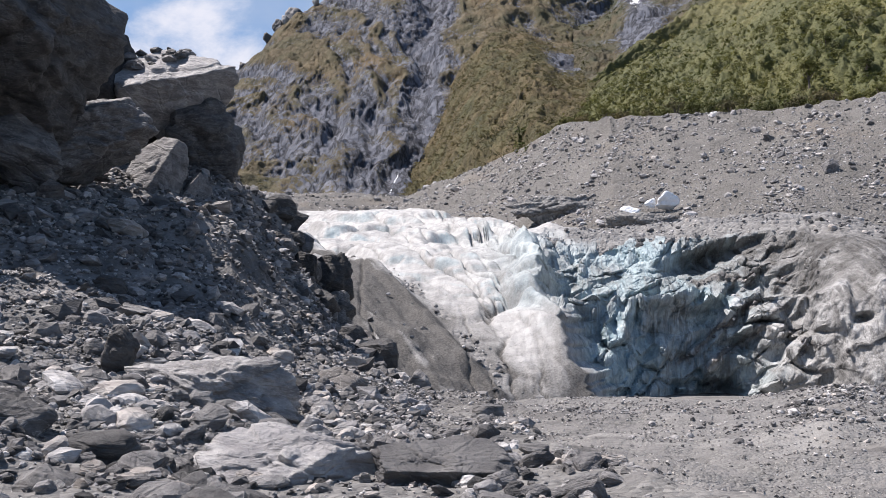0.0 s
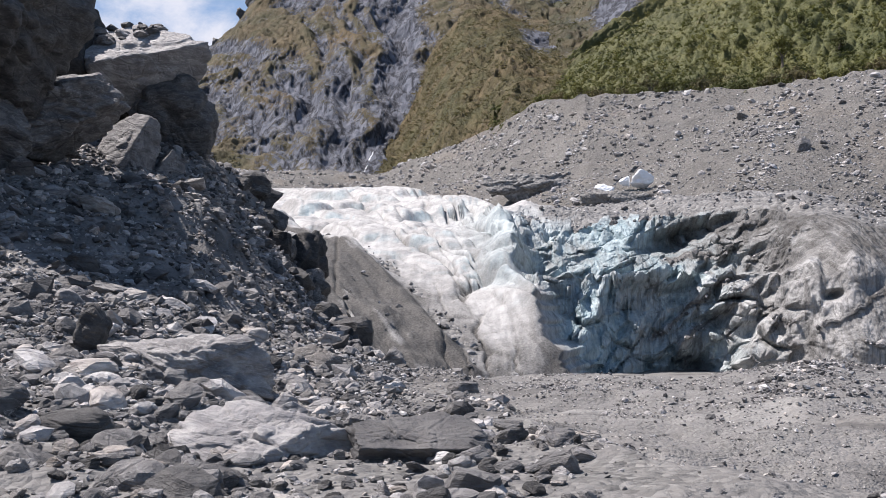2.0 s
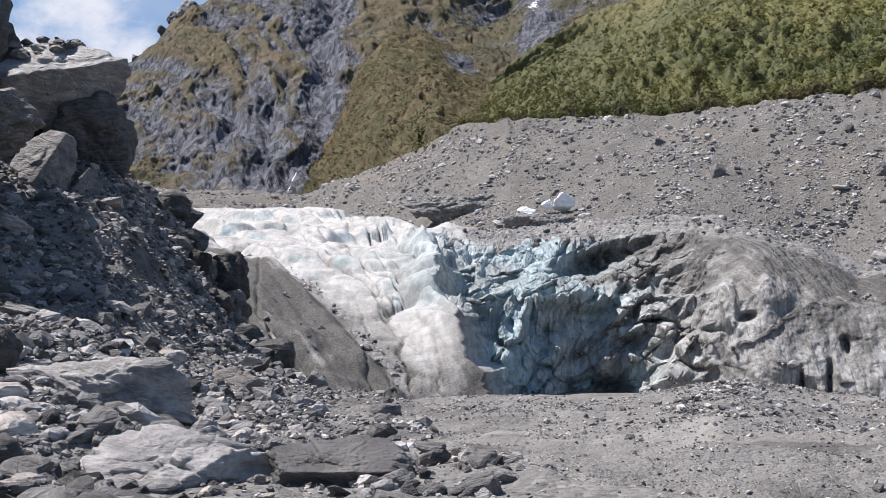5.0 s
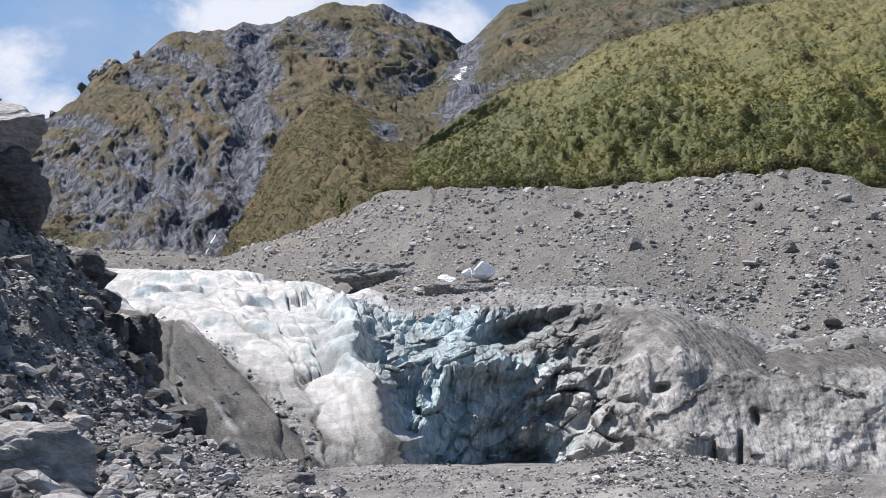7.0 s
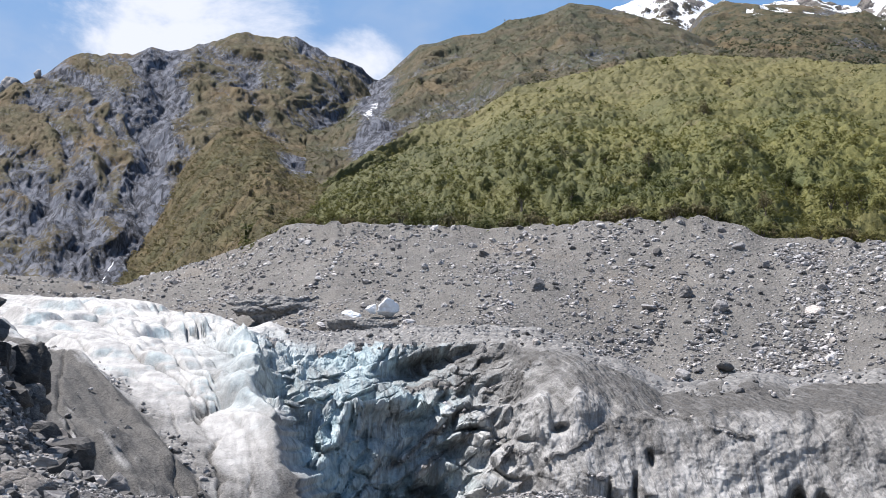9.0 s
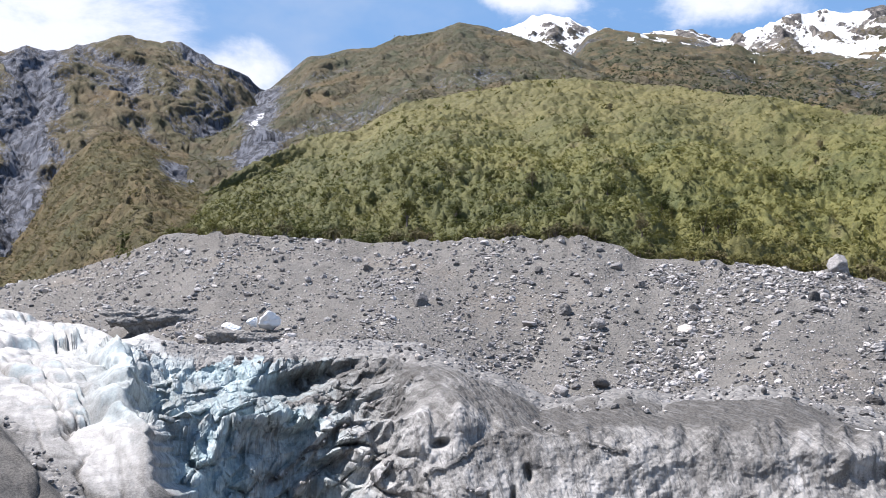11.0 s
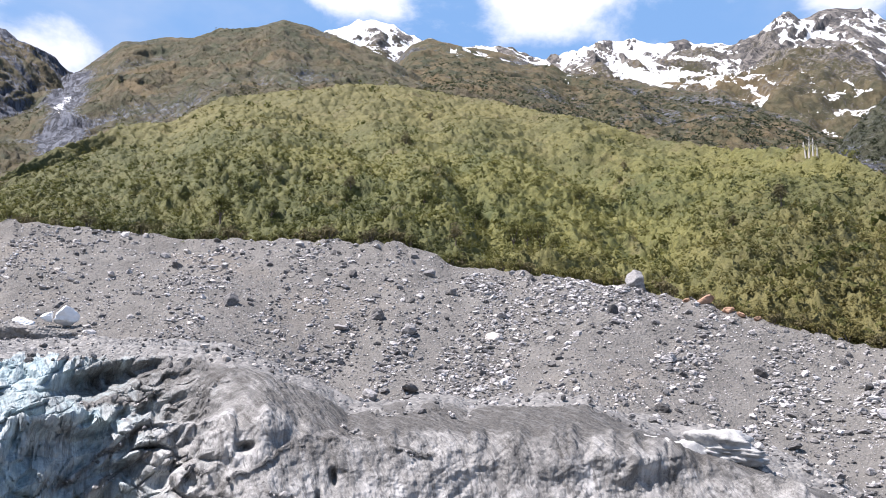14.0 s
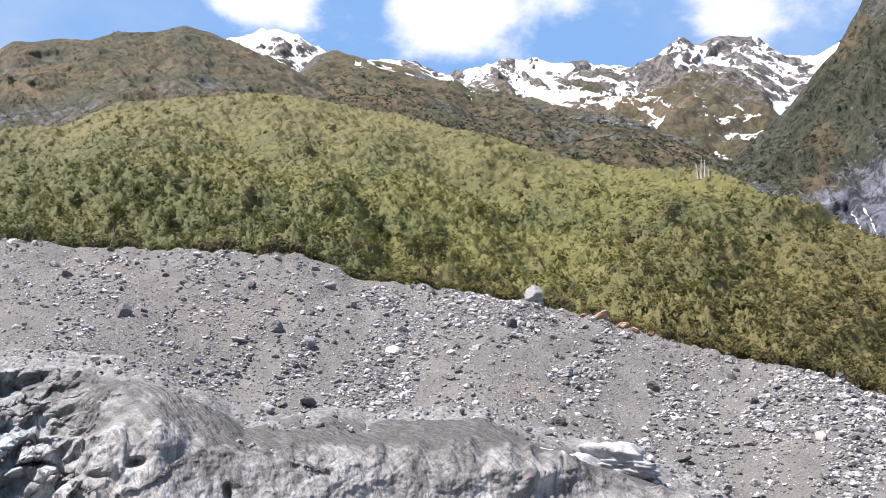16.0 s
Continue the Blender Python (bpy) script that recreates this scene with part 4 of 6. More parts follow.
def slope(name, label, foot, top, b0, b1, nb, ns, mat, power, relief, seed, veg, snow=None, skirt_drop=200, crag=0.0, sharp=1.0, canopy=0.0, folds=()):
    """A mountain side between its foot and its crest, with ribs and gullies that run down it. relief: their depth in metres."""
    b, s = np.meshgrid(np.linspace(b0, b1, nb), np.linspace(0, 1, ns))
    (r0, z0), (r1, z1) = line_at(foot, b), line_at(top, b)
    r, z = r0 + (r1 - r0) * s, z0 + (z1 - z0) * s ** power
    x, y = r * np.sin(np.radians(b)), r * np.cos(np.radians(b))
    size = relief * 4.5
    w = fbm(x / (size * 1.5), y / (size * 1.5), z / (size * 1.5), 3, 0.5, seed)
    along = np.radians(b) * 0.5 * (r0.mean() + r1.mean())
    ribs = ridged(along / size + 0.7 * w, z / (size * 2.6) + 0.3 * w, 0.0, 5, 0.52, seed + 3)
    lumps = fbm(x / size, y / size, z / size, 5, 0.55, seed + 11)
    fade = np.clip(s / 0.05, 0, 1) * np.clip((1 - s) / 0.06, 0.12, 1)
    fine = ridged(along / (size * 0.24) + 1.1 * w + z / (size * 0.55), z / (size * 1.1), 2.0, 5, 0.6, seed + 7)
    slant = along + 0.45 * z
    rills = ridged(slant / (relief * 1.3) + 1.4 * w, z / (relief * 4.5), 5.0, 6, 0.62, seed + 31)
    grit = fbm(x / (relief * 0.35), y / (relief * 0.35), z / (relief * 0.35), 4, 0.65, seed + 37)
    lift = fade * sharp * relief * (0.55 * (0.66 - rills) + 0.05 * grit) + fade * (relief * 1.35 * (ribs - 0.62) + relief * 0.38 * lumps + sharp * relief * 0.6 * (fine - 0.62))
    for fb, fs, wb, ws, lean, high in folds:
        lift = lift + fade * high * np.exp(-((b - fb - lean * (s - fs) + 0.8 * w) / wb) ** 2 - ((s - fs) / ws) ** 2)
    r2, z2 = r - lift * 0.75, z + lift * 0.55
    z2 = z2 + crag * np.clip((s - 0.9) / 0.1, 0, 1) * (0.35 * fbm(along / (relief * 2.6), s * 6, 1.0, 4, 0.6, seed + 21) + 0.5 * (ridged(along / (relief * 1.4), s * 3, 4.0, 4, 0.6, seed + 23) - 0.64))
    if canopy:
        crowns = 0.8 * domes(along / 5.5 + 0.3 * w, r / 8.0, seed + 41) + 0.45 * domes(along / 2.3, r / 3.4 + w, seed + 44) + 0.5 * fbm(x / 3.2, y / 4.5, 0.0, 4, 0.65, seed + 47)
        z2 = z2 + canopy * crowns * np.clip(s / 0.02, 0, 1) * (0.75 + 0.5 * (1 - s))
    v = polar(b, r2, z2)
    n = normals_of(v)
    data = dict(b=b, s=s, ribs=ribs, rills=rills, fine=fine, lumps=lumps, w=w, up=np.abs(n[..., 2]), v=v, z=z2)
    scrub = np.clip(veg(data), 0, 1)
    white = np.clip(snow(data), 0, 1) if snow else scrub * 0
    pad = lambda a: np.concatenate((a, a[-1:]))
    ob = grid_thing(name, skirt(v, skirt_drop), mat, None, scrub=pad(scrub), snow=pad(white))
    tagged(ob, label, "mountain" if r1.mean() > 1000 else "hillside", kind="structure")
    data["scrub"] = scrub
    return ob, data


def left_veg(d):
    """Scrub keeps to the ribs; the gullies, the foot and the western shoulder are bare."""
    gully = np.exp(-((d["b"] + 1.0 - 0.4 * (1 - d["s"]) + 0.5 * d["w"]) / 1.25) ** 2)
    low = np.exp(-((d["b"] + 5.5 + 1.0 * d["w"]) / 4.5) ** 2 - ((d["s"] - 0.10) / 0.30) ** 2)
    bare_top = np.exp(-((d["b"] - 10.0) / 2.4) ** 2 - ((d["s"] - 0.9) / 0.4) ** 2)
    west = np.exp(-((d["b"] + 13.0) / 4.5) ** 2) * step01(d["s"], 0.1, 0.35)
    return 0.60 + 0.9 * (d["ribs"] - 0.62) + 0.5 * (d["fine"] - 0.62) - 1.3 * (d["rills"] - 0.66) + 0.2 * d["lumps"] - 0.9 * gully - 0.6 * low - 0.4 * bare_top - 0.35 * west


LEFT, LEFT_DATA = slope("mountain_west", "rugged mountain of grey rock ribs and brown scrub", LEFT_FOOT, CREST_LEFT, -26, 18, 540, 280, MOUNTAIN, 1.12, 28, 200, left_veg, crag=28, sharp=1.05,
                        folds=((-1.0, 0.55, 0.9, 0.45, 0.8, -22), (-6.5, 0.3, 0.5, 0.3, 5, -9), (-4.2, 0.25, 0.5, 0.25, 5, -9), (3.2, 0.5, 1.6, 0.4, 5, 9), (-3.6, 0.6, 1.6, 0.4, 4, 7), (9.8, 0.6, 1.0, 0.35, -3, -10)))
SPUR, SPUR_DATA = slope("hillside_spur", "olive scrub-covered spur beside a stony gully", SPUR_FOOT, SPUR_TOP, -6, 16, 260, 160, SPUR_MAT, 0.95, 13, 230,
                        lambda d: 0.95 + 0.2 * d["lumps"] - 1.1 * np.exp(-((d["b"] - 7.8 + 1.5 * (d["s"] - 0.8)) / 1.6) ** 2 - ((d["s"] - 0.72) / 0.16) ** 2), crag=3, skirt_drop=60)
FOREST_FOOT = [(b, r + 1, z - 7) for b, r, z in MORAINE_TOP]
FOREST, FOREST_DATA = slope("hillside_forest", "hillside under dense green and olive rainforest scrub", FOREST_FOOT, FOREST_TOP, 4.6, 72, 780, 260, SHADED_CANOPY, 1.0, 22, 260,
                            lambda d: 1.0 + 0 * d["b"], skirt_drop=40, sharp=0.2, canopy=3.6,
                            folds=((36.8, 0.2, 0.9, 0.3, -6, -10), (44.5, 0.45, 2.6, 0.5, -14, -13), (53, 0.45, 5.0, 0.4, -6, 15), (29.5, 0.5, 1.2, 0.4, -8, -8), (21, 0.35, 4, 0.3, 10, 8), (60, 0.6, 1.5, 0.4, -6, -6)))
PEAK_OB, PEAK_DATA = slope("mountain_middle", "broad mountain top with tussock, scrub and rock", FOREST_TOP, CREST_PEAK, 8, 44, 300, 150, PEAK, 1.05, 22, 290,
                           lambda d: 0.85 + 0.35 * d["lumps"] + 0.5 * (d["ribs"] - 0.6) - 0.9 * np.exp(-((d["b"] - 12.0) / 1.2) ** 2),
                           lambda d: 0.62 * np.exp(-((d["b"] - 11.9 + d["w"] * 0.4) / 0.45) ** 2 - ((d["s"] - 0.5) / 0.2) ** 2), crag=9)
RIDGE_FOOT = [(20, 1100, 420), (38, 860, 345), (48.8, 720, 240), (58, 600, 170), (66, 560, 120)]
RIDGE, RIDGE_DATA = slope("mountain_ridge", "dark forested ridge rising to brown tussock", RIDGE_FOOT, CREST_RIDGE, 24, 66, 340, 160, TUSSOCK, 1.1, 24, 320,
                          lambda d: 0.75 + 0.35 * d["lumps"] + 0.5 * (d["fine"] - 0.62),
                          lambda d: 0.30 + 0.9 * (d["s"] - 0.95) - 1.6 * (d["fine"] - 0.60) - 0.5 * np.clip((42 - d["b"]) / -6, 0, 1), crag=14)
SNOW_FOOT = [(18, 2300, 900), (45, 2100, 800), (60, 1700, 450), (76, 1700, 400)]
ALPS, ALPS_DATA = slope("mountain_snow", "distant alpine peaks of brown rock with patchy snow", SNOW_FOOT, CREST_SNOW, 18, 76, 460, 180, ALP, 1.15, 70, 350,
                        lambda d: 0.62 - 1.2 * (d["s"] - 0.55) + 0.3 * d["lumps"],
                        lambda d: 0.47 + 0.7 * (d["s"] - 0.72) - 0.9 * (d["ribs"] - 0.64) - 1.6 * (d["fine"] - 0.62) + 1.8 * (d["rills"] - 0.66) + 0.9 * (d["up"] - 0.6) + 0.22 * np.exp(-((d["b"] - 30) / 3) ** 2), skirt_drop=500, crag=90, sharp=1.4)
CLIFF, CLIFF_DATA = slope("mountain_cliff", "steep dark valley wall with forest and bare rock", CLIFF_FOOT, CLIFF_TOP, 57.6, 74, 190, 170, SHADE, 1.0, 20, 390,
                          lambda d: 0.75 + 0.35 * d["lumps"] - 1.1 * np.exp(-((d["s"] - 0.05) / 0.13) ** 2), crag=12)


# ---- rocks ----
def sphere(level):
    bm = bmesh.new()
    bmesh.ops.create_icosphere(bm, subdivisions=level, radius=1.0)
    v = np.array([q.co[:] for q in bm.verts])
    f = np.array([[q.index for q in p.verts] for p in bm.faces])
    bm.free()
    return v, f


SPHERES = {i: sphere(i) for i in (1, 2, 3, 4, 5, 6)}


def rock_shape(seed, level, cuts=13, rough=0.03, planes=()):
    """A broken block: a ball cut by planes, its faces slightly uneven. Fits in about 1 x 1 x 1."""
    g = np.random.default_rng(seed)
    d, f = SPHERES[level]
    n = g.normal(size=(cuts, 3))
    n /= np.linalg.norm(n, axis=1, keepdims=True)
    h = g.uniform(0.52, 0.95, cuts)
    for p in planes:
        q = np.array(p[:3], float)
        n, h = np.vstack((n, q / np.linalg.norm(q))), np.append(h, p[3])
    c = d @ n.T
    r = np.min(np.where(c > 0.05, h / np.maximum(c, 0.05), 9.0), axis=1)
    v = d * np.minimum(r, 1.1)[:, None]
    k = seed * 3.7
    if level > 2:
        bump = fbm(v[:, 0] * 1.9 + k, v[:, 1] * 1.9, v[:, 2] * 2.6, 5, 0.58, seed % 50)
        plate, seam = facets(v[:, 0] * 1.8 + k, v[:, 1] * 1.8, v[:, 2] * 2.3, seed % 50 + 3, 0.7)
        chip, crack = facets(v[:, 0] * 4.1 + k, v[:, 1] * 4.1, v[:, 2] * 5.0, seed % 50 + 9, 0.7)
        v = v + d * (rough * (0.8 * bump + 1.5 * plate - 0.9 * seam + 0.5 * chip - 0.35 * crack))[:, None]
        # cleavage: thin beds that weather back at different rates
        lay = g.normal(size=3) * np.array((0.5, 0.5, 0.2)) + np.array((0.35, 0.1, 0.9))
        lay /= np.linalg.norm(lay)
        bed = v @ lay + 0.05 * fbm(v[:, 0] * 2.2, v[:, 1] * 2.2 + k, v[:, 2] * 2.2, 3, 0.5, seed % 50 + 13)
        v = v + (d - (d @ lay)[:, None] * lay) * (rough * (0.45 * np.sign(vnoise(bed * 11, k, 0.0, 5)) * np.abs(vnoise(bed * 11, k, 0.0, 5)) ** 0.5 + 0.4 * vnoise(bed * 29, k, 3.0, 6)))[:, None]
    else:
        v = v * (1 + rough * 2 * g.normal(size=len(v)))[:, None]
    return v * 0.55, f


def boulder(name, label, b, r, z, size, turn=(0, 0, 0), seed=1, mat=None, level=4, planes=(), cuts=13, rough=0.035, group=""):
    """One loose block; z is its middle."""
    v, f = rock_shape(seed, level, cuts, rough, planes)
    ob = new(name, mesh_of(name, v * np.array(size), f, mat or SCHIST, level < 3))
    ob.data.polygons.foreach_set("use_smooth", np.full(len(f), level > 3))
    x, y, _ = polar(b, r, 0.0)
    ob.matrix_world = pose(x, y, z, *turn)
    return tagged(ob, label, "boulder", group)


def sight(r, up):
    return EYE + r * math.tan(radians(up))


MIXED = schist_material("sunlit_schist", 0.10, 0.32)
# CRAG: darker copy of the schist for blocks that stand in shade
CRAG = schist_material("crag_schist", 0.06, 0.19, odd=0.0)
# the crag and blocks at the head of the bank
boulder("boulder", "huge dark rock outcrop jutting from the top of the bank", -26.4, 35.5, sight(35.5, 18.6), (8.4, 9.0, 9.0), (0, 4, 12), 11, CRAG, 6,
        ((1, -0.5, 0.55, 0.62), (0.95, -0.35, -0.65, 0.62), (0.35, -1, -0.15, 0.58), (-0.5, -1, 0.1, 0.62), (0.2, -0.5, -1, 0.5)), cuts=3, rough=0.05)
# two blocks outside the view, added to throw shade on the bank
boulder("boulder", "unseen towering cliff block added to shade the bank", -32.5, 42, 14, (9.5, 9.0, 15), (0, 6, 20), 13, CRAG, 5, rough=0.05)
boulder("boulder", "unseen towering cliff block added to shade the bank", -38, 35, 9, (10, 11, 13), (0, 8, 50), 17, CRAG, 5, rough=0.05)
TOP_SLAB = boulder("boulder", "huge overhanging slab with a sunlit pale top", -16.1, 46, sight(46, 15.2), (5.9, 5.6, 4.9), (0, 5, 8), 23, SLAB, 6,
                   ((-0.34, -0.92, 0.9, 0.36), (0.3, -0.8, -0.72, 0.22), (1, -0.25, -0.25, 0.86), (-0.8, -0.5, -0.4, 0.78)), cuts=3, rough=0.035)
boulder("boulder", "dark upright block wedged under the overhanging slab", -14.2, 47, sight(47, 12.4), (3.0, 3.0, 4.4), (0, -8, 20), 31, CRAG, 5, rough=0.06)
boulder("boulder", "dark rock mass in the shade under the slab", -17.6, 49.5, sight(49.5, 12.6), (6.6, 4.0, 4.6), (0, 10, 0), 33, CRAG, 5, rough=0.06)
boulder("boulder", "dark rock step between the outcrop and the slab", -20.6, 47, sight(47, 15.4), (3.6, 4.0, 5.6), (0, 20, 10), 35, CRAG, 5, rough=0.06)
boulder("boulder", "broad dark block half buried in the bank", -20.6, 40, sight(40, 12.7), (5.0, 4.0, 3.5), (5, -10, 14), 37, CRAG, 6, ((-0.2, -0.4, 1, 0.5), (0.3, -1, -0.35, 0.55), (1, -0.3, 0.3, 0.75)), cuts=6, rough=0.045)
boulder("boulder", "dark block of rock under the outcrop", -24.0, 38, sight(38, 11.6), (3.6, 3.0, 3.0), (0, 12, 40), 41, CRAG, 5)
boulder("boulder", "tall grey block leaning on the bank", -16.9, 43, sight(43, 10.4), (2.2, 2.0, 3.1), (0, 18, 10), 43, SCHIST, 5, ((-0.6, -0.8, 0.5, 0.55), (0.8, -0.6, 0.1, 0.6)), cuts=6)
boulder("boulder", "small grey block leaning on the bank", -15.0, 44, sight(44, 9.3), (1.6, 1.5, 2.3), (0, 20, -14), 47, SCHIST, 5, ((-0.7, -0.7, 0.5, 0.5), (0.8, -0.6, 0.1, 0.6)), cuts=6)
boulder("boulder", "dark block at the corner of the bank", -9.8, 56, sight(56, 7.9), (3.2, 2.6, 2.3), (0, -12, 24), 53, SHADED_SCHIST, 4)
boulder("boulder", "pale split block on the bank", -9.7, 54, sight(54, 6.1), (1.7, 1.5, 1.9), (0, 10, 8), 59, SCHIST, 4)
boulder("boulder", "dark rock buttress at the foot of the bank", -7.2, 55, sight(55, 4.3), (3.4, 3.0, 4.4), (0, 24, 0), 61, SHADED_SCHIST, 5, rough=0.05)
boulder("boulder", "dark rock buttress below the bank", -6.4, 53, sight(53, 2.2), (2.0, 2.2, 3.0), (0, 20, 30), 67, SHADED_SCHIST, 4)
boulder("boulder", "upright stump of grey rock among rubble", -18.5, 22, sight(22, 0.5), (0.75, 0.6, 0.95), (6, 22, 10), 71, SCHIST, 4)
boulder("boulder", "low broad boulder with a rounded back in rubble", -13.6, 20.5, sight(20.5, -2.1), (3.2, 2.2, 1.7), (0, 8, -12), 73, SCHIST, 6, ((-0.3, -0.3, 1, 0.6), (0.6, -0.8, 0.25, 0.5), (-0.5, -0.9, 0.2, 0.6)), cuts=5, rough=0.05)
boulder("boulder", "large pale boulder with a banded face", -8.2, 13.6, sight(13.6, -7.0), (2.7, 1.8, 1.7), (0, 8, 8), 79, PALE_SCHIST, 6, ((-0.45, -0.5, 0.9, 0.46), (0.7, -0.8, 0.2, 0.5), (0.2, 0, 1, 0.62)), cuts=5, rough=0.05)
boulder("boulder", "flat-topped boulder with a dark underside", -0.5, 13.2, sight(13.2, -7.0), (2.0, 1.6, 1.25), (0, 6, -10), 83, PALE_SCHIST, 6, ((-0.1, -0.45, 1, 0.46), (0.2, -0.85, -0.6, 0.36)), cuts=5, rough=0.04)
boulder("boulder", "rounded grey boulder among stones", -19.4, 14.2, sight(14.2, -5.5), (1.2, 0.9, 0.75), (0, 10, 30), 89, SCHIST, 4)
boulder("boulder", "dark hollow boulder at the foot of the bank", -6.1, 27, sight(27, -2.0), (1.5, 1.2, 1.2), (0, 14, -10), 97, SHADED_SCHIST, 4)
boulder("boulder", "pointed grey boulder at the edge of the bank", -1.5, 38, sight(38, -1.5), (1.2, 0.9, 1.1), (0, -10, 0), 101, SCHIST, 4)
boulder("boulder", "stack of angular grey slabs on the mound", 2.9, 26, sight(26, -3.3), (0.95, 0.8, 0.8), (0, 8, 20), 103, SCHIST, 4)
boulder("boulder", "dark boulder at the edge of the rubble", -24.3, 15.0, sight(15, -3.8), (1.3, 1.0, 0.95), (0, 12, 0), 107, SHADED_SCHIST, 4)
for b, up, r, size, turn, seed in ((8.4, -6.8, 14.0, (0.62, 0.5, 0.42), 20, 109), (9.6, -7.0, 13.6, (0.36, 0.3, 0.34), 70, 113), (10.6, -6.7, 14.2, (0.44, 0.36, 0.42), 120, 127),
                                    (5.6, -5.2, 17.0, (0.6, 0.45, 0.25), 10, 131), (7.0, -5.9, 16.0, (0.5, 0.4, 0.26), 35, 137), (2.4, -5.4, 16.5, (0.8, 0.5, 0.3), 65, 139), (-11.4, -5.6, 14.6, (0.6, 0.5, 0.45), 15, 149),
                                    (-16.2, -6.4, 13.6, (0.7, 0.5, 0.5), 80, 151), (-14.0, -6.6, 13.2, (0.5, 0.5, 0.4), 45, 157), (-9.6, -4.3, 16.8, (0.75, 0.5, 0.42), 5, 163), (-21.6, -5.2, 14.0, (0.55, 0.5, 0.45), 33, 167),
                                    (-19.2, 4.7, 29, (1.3, 0.9, 0.5), 25, 173), (-14.6, 5.0, 36, (1.6, 1.0, 0.8), 60, 179), (-17.6, 3.0, 27, (1.3, 0.8, 0.35), 12, 181), (-18.4, 8.6, 37, (1.5, 1.0, 0.7), 44, 191), (-12.7, 5.9, 42, (1.1, 0.9, 1.0), 70, 193)):
    boulder("boulder", "angular grey schist block among loose stones", b, r, min(sight(r, up), float(ground_height(np.array([b]), np.array([r]))[0]) + size[2] * 0.3), size, (0, turn % 17, turn), seed, PALE_SCHIST if seed % 3 == 0 else SCHIST, 3,
            group="loose blocks on the bank")

# loose stones lying on the big slab
slab_tree = BVHTree.FromPolygons([TOP_SLAB.matrix_world @ q.co for q in TOP_SLAB.data.vertices], [tuple(q.vertices) for q in TOP_SLAB.data.polygons])
g = np.random.default_rng(197)
for i in range(60):
    b, r, w = g.uniform(-18.6, -13.2), g.uniform(46.3, 48.6), g.uniform(0.25, 0.8)
    x, y, _ = polar(b, r, 0.0)
    hit = slab_tree.ray_cast(Vector((x, y, 60)), Vector((0, 0, -1)))[0]
    if hit and hit.z > sight(r, 15.5):
        boulder("boulder", "grey stone lying on the big slab", b, r, hit.z + w * 0.14, (w * 1.2, w, w * 0.6), (g.uniform(-15, 15), g.uniform(-15, 15), g.uniform(0, 180)), 1200 + i, SCHIST, 2, group="stones on the slab")

g = np.random.default_rng(199)
for i in range(22):
    b = -10.6 + 6.6 * (i / 21.0) + g.uniform(-0.3, 0.3)
    r = float(np.interp(b, [-10.6, -8.6, -6.2, -4], [55, 56, 54, 49])) - g.uniform(0, 5)
    w = g.uniform(0.7, 2.1)
    z = float(ground_height(np.array([b]), np.array([r]))[0])
    boulder("boulder", "dark angular block on the edge of the bank", b, r, z + w * 0.12, (w, w * 0.8, w * g.uniform(0.6, 1.0)), (g.uniform(-20, 20), g.uniform(0, 35), g.uniform(0, 180)), 210 + i, SHADED_SCHIST if i % 3 else SCHIST, 3,
            group="dark blocks on the edge of the bank")

# rock teeth on the skyline of the western mountain
for i, (b, w) in enumerate(((-10.6, 16), (-10.1, 22), (-9.7, 18), (-9.2, 24), (-8.9, 15), (-12.2, 13), (-7.9, 12))):
    r, z = line_at(CREST_LEFT, b)
    boulder("boulder", "dark rock tooth on the mountain skyline", b, float(r) - 6, float(z) - w * 0.12, (w * 0.9, w * 0.8, w * 1.2), (0, i * 9 - 25, i * 50), 380 + i, SCHIST, 4, cuts=11, rough=0.06, group="rock teeth on the ridge")

# single blocks on the moraine: bearing, part of the slope, width in metres
MORAINE_BLOCKS = [(48.5, 0.52, 6.0), (31.2, 0.50, 6.0), (33.0, 0.44, 4.6), (28.9, 0.43, 5.0), (19.1, 0.72, 5.0), (22.3, 0.40, 6.0), (19.7, 0.90, 4.0), (34.3, 0.86, 5.0), (35.7, 0.74, 3.6), (38.7, 0.62, 4.4), (38.2, 0.50, 5.0), (45.2, 0.70, 4.0),
                  (33.1, 0.13, 5.0), (30.7, 0.10, 5.0), (47.9, 0.18, 4.0), (59.1, 0.58, 4.0), (59.0, 0.68, 4.0), (53.4, 0.62, 4.4), (62.2, 0.60, 3.6), (59.6, 0.50, 4.6), (62.4, 0.45, 3.6), (54.9, 0.22, 3.6), (26.3, 0.93, 3.6), (29.6, 0.74, 3.4)]
for i, (b, s, w) in enumerate(MORAINE_BLOCKS):
    x, y, z = moraine_point(np.array([b]), np.array([s]))[0]
    boulder("boulder", "pale angular boulder lying on the moraine wall", b, math.hypot(x, y) - w * 0.15, z + w * 0.12, (w, w * 0.8, w * (0.45 + 0.25 * (i % 3))), (0, (i * 23) % 30 - 15, i * 47), 300 + i,
            (PALE_SCHIST, PALE_SCHIST, SCHIST)[i % 3], 3, group="boulders on the moraine")
x, y, z = moraine_point(np.array([46.7]), np.array([0.985]))[0]
boulder("boulder", "house-sized pale boulder on the moraine crest", 46.7, math.hypot(x, y), z + 1.4, (8.0, 6.6, 7.5), (0, -12, 30), 351, PALE_SCHIST, 4)
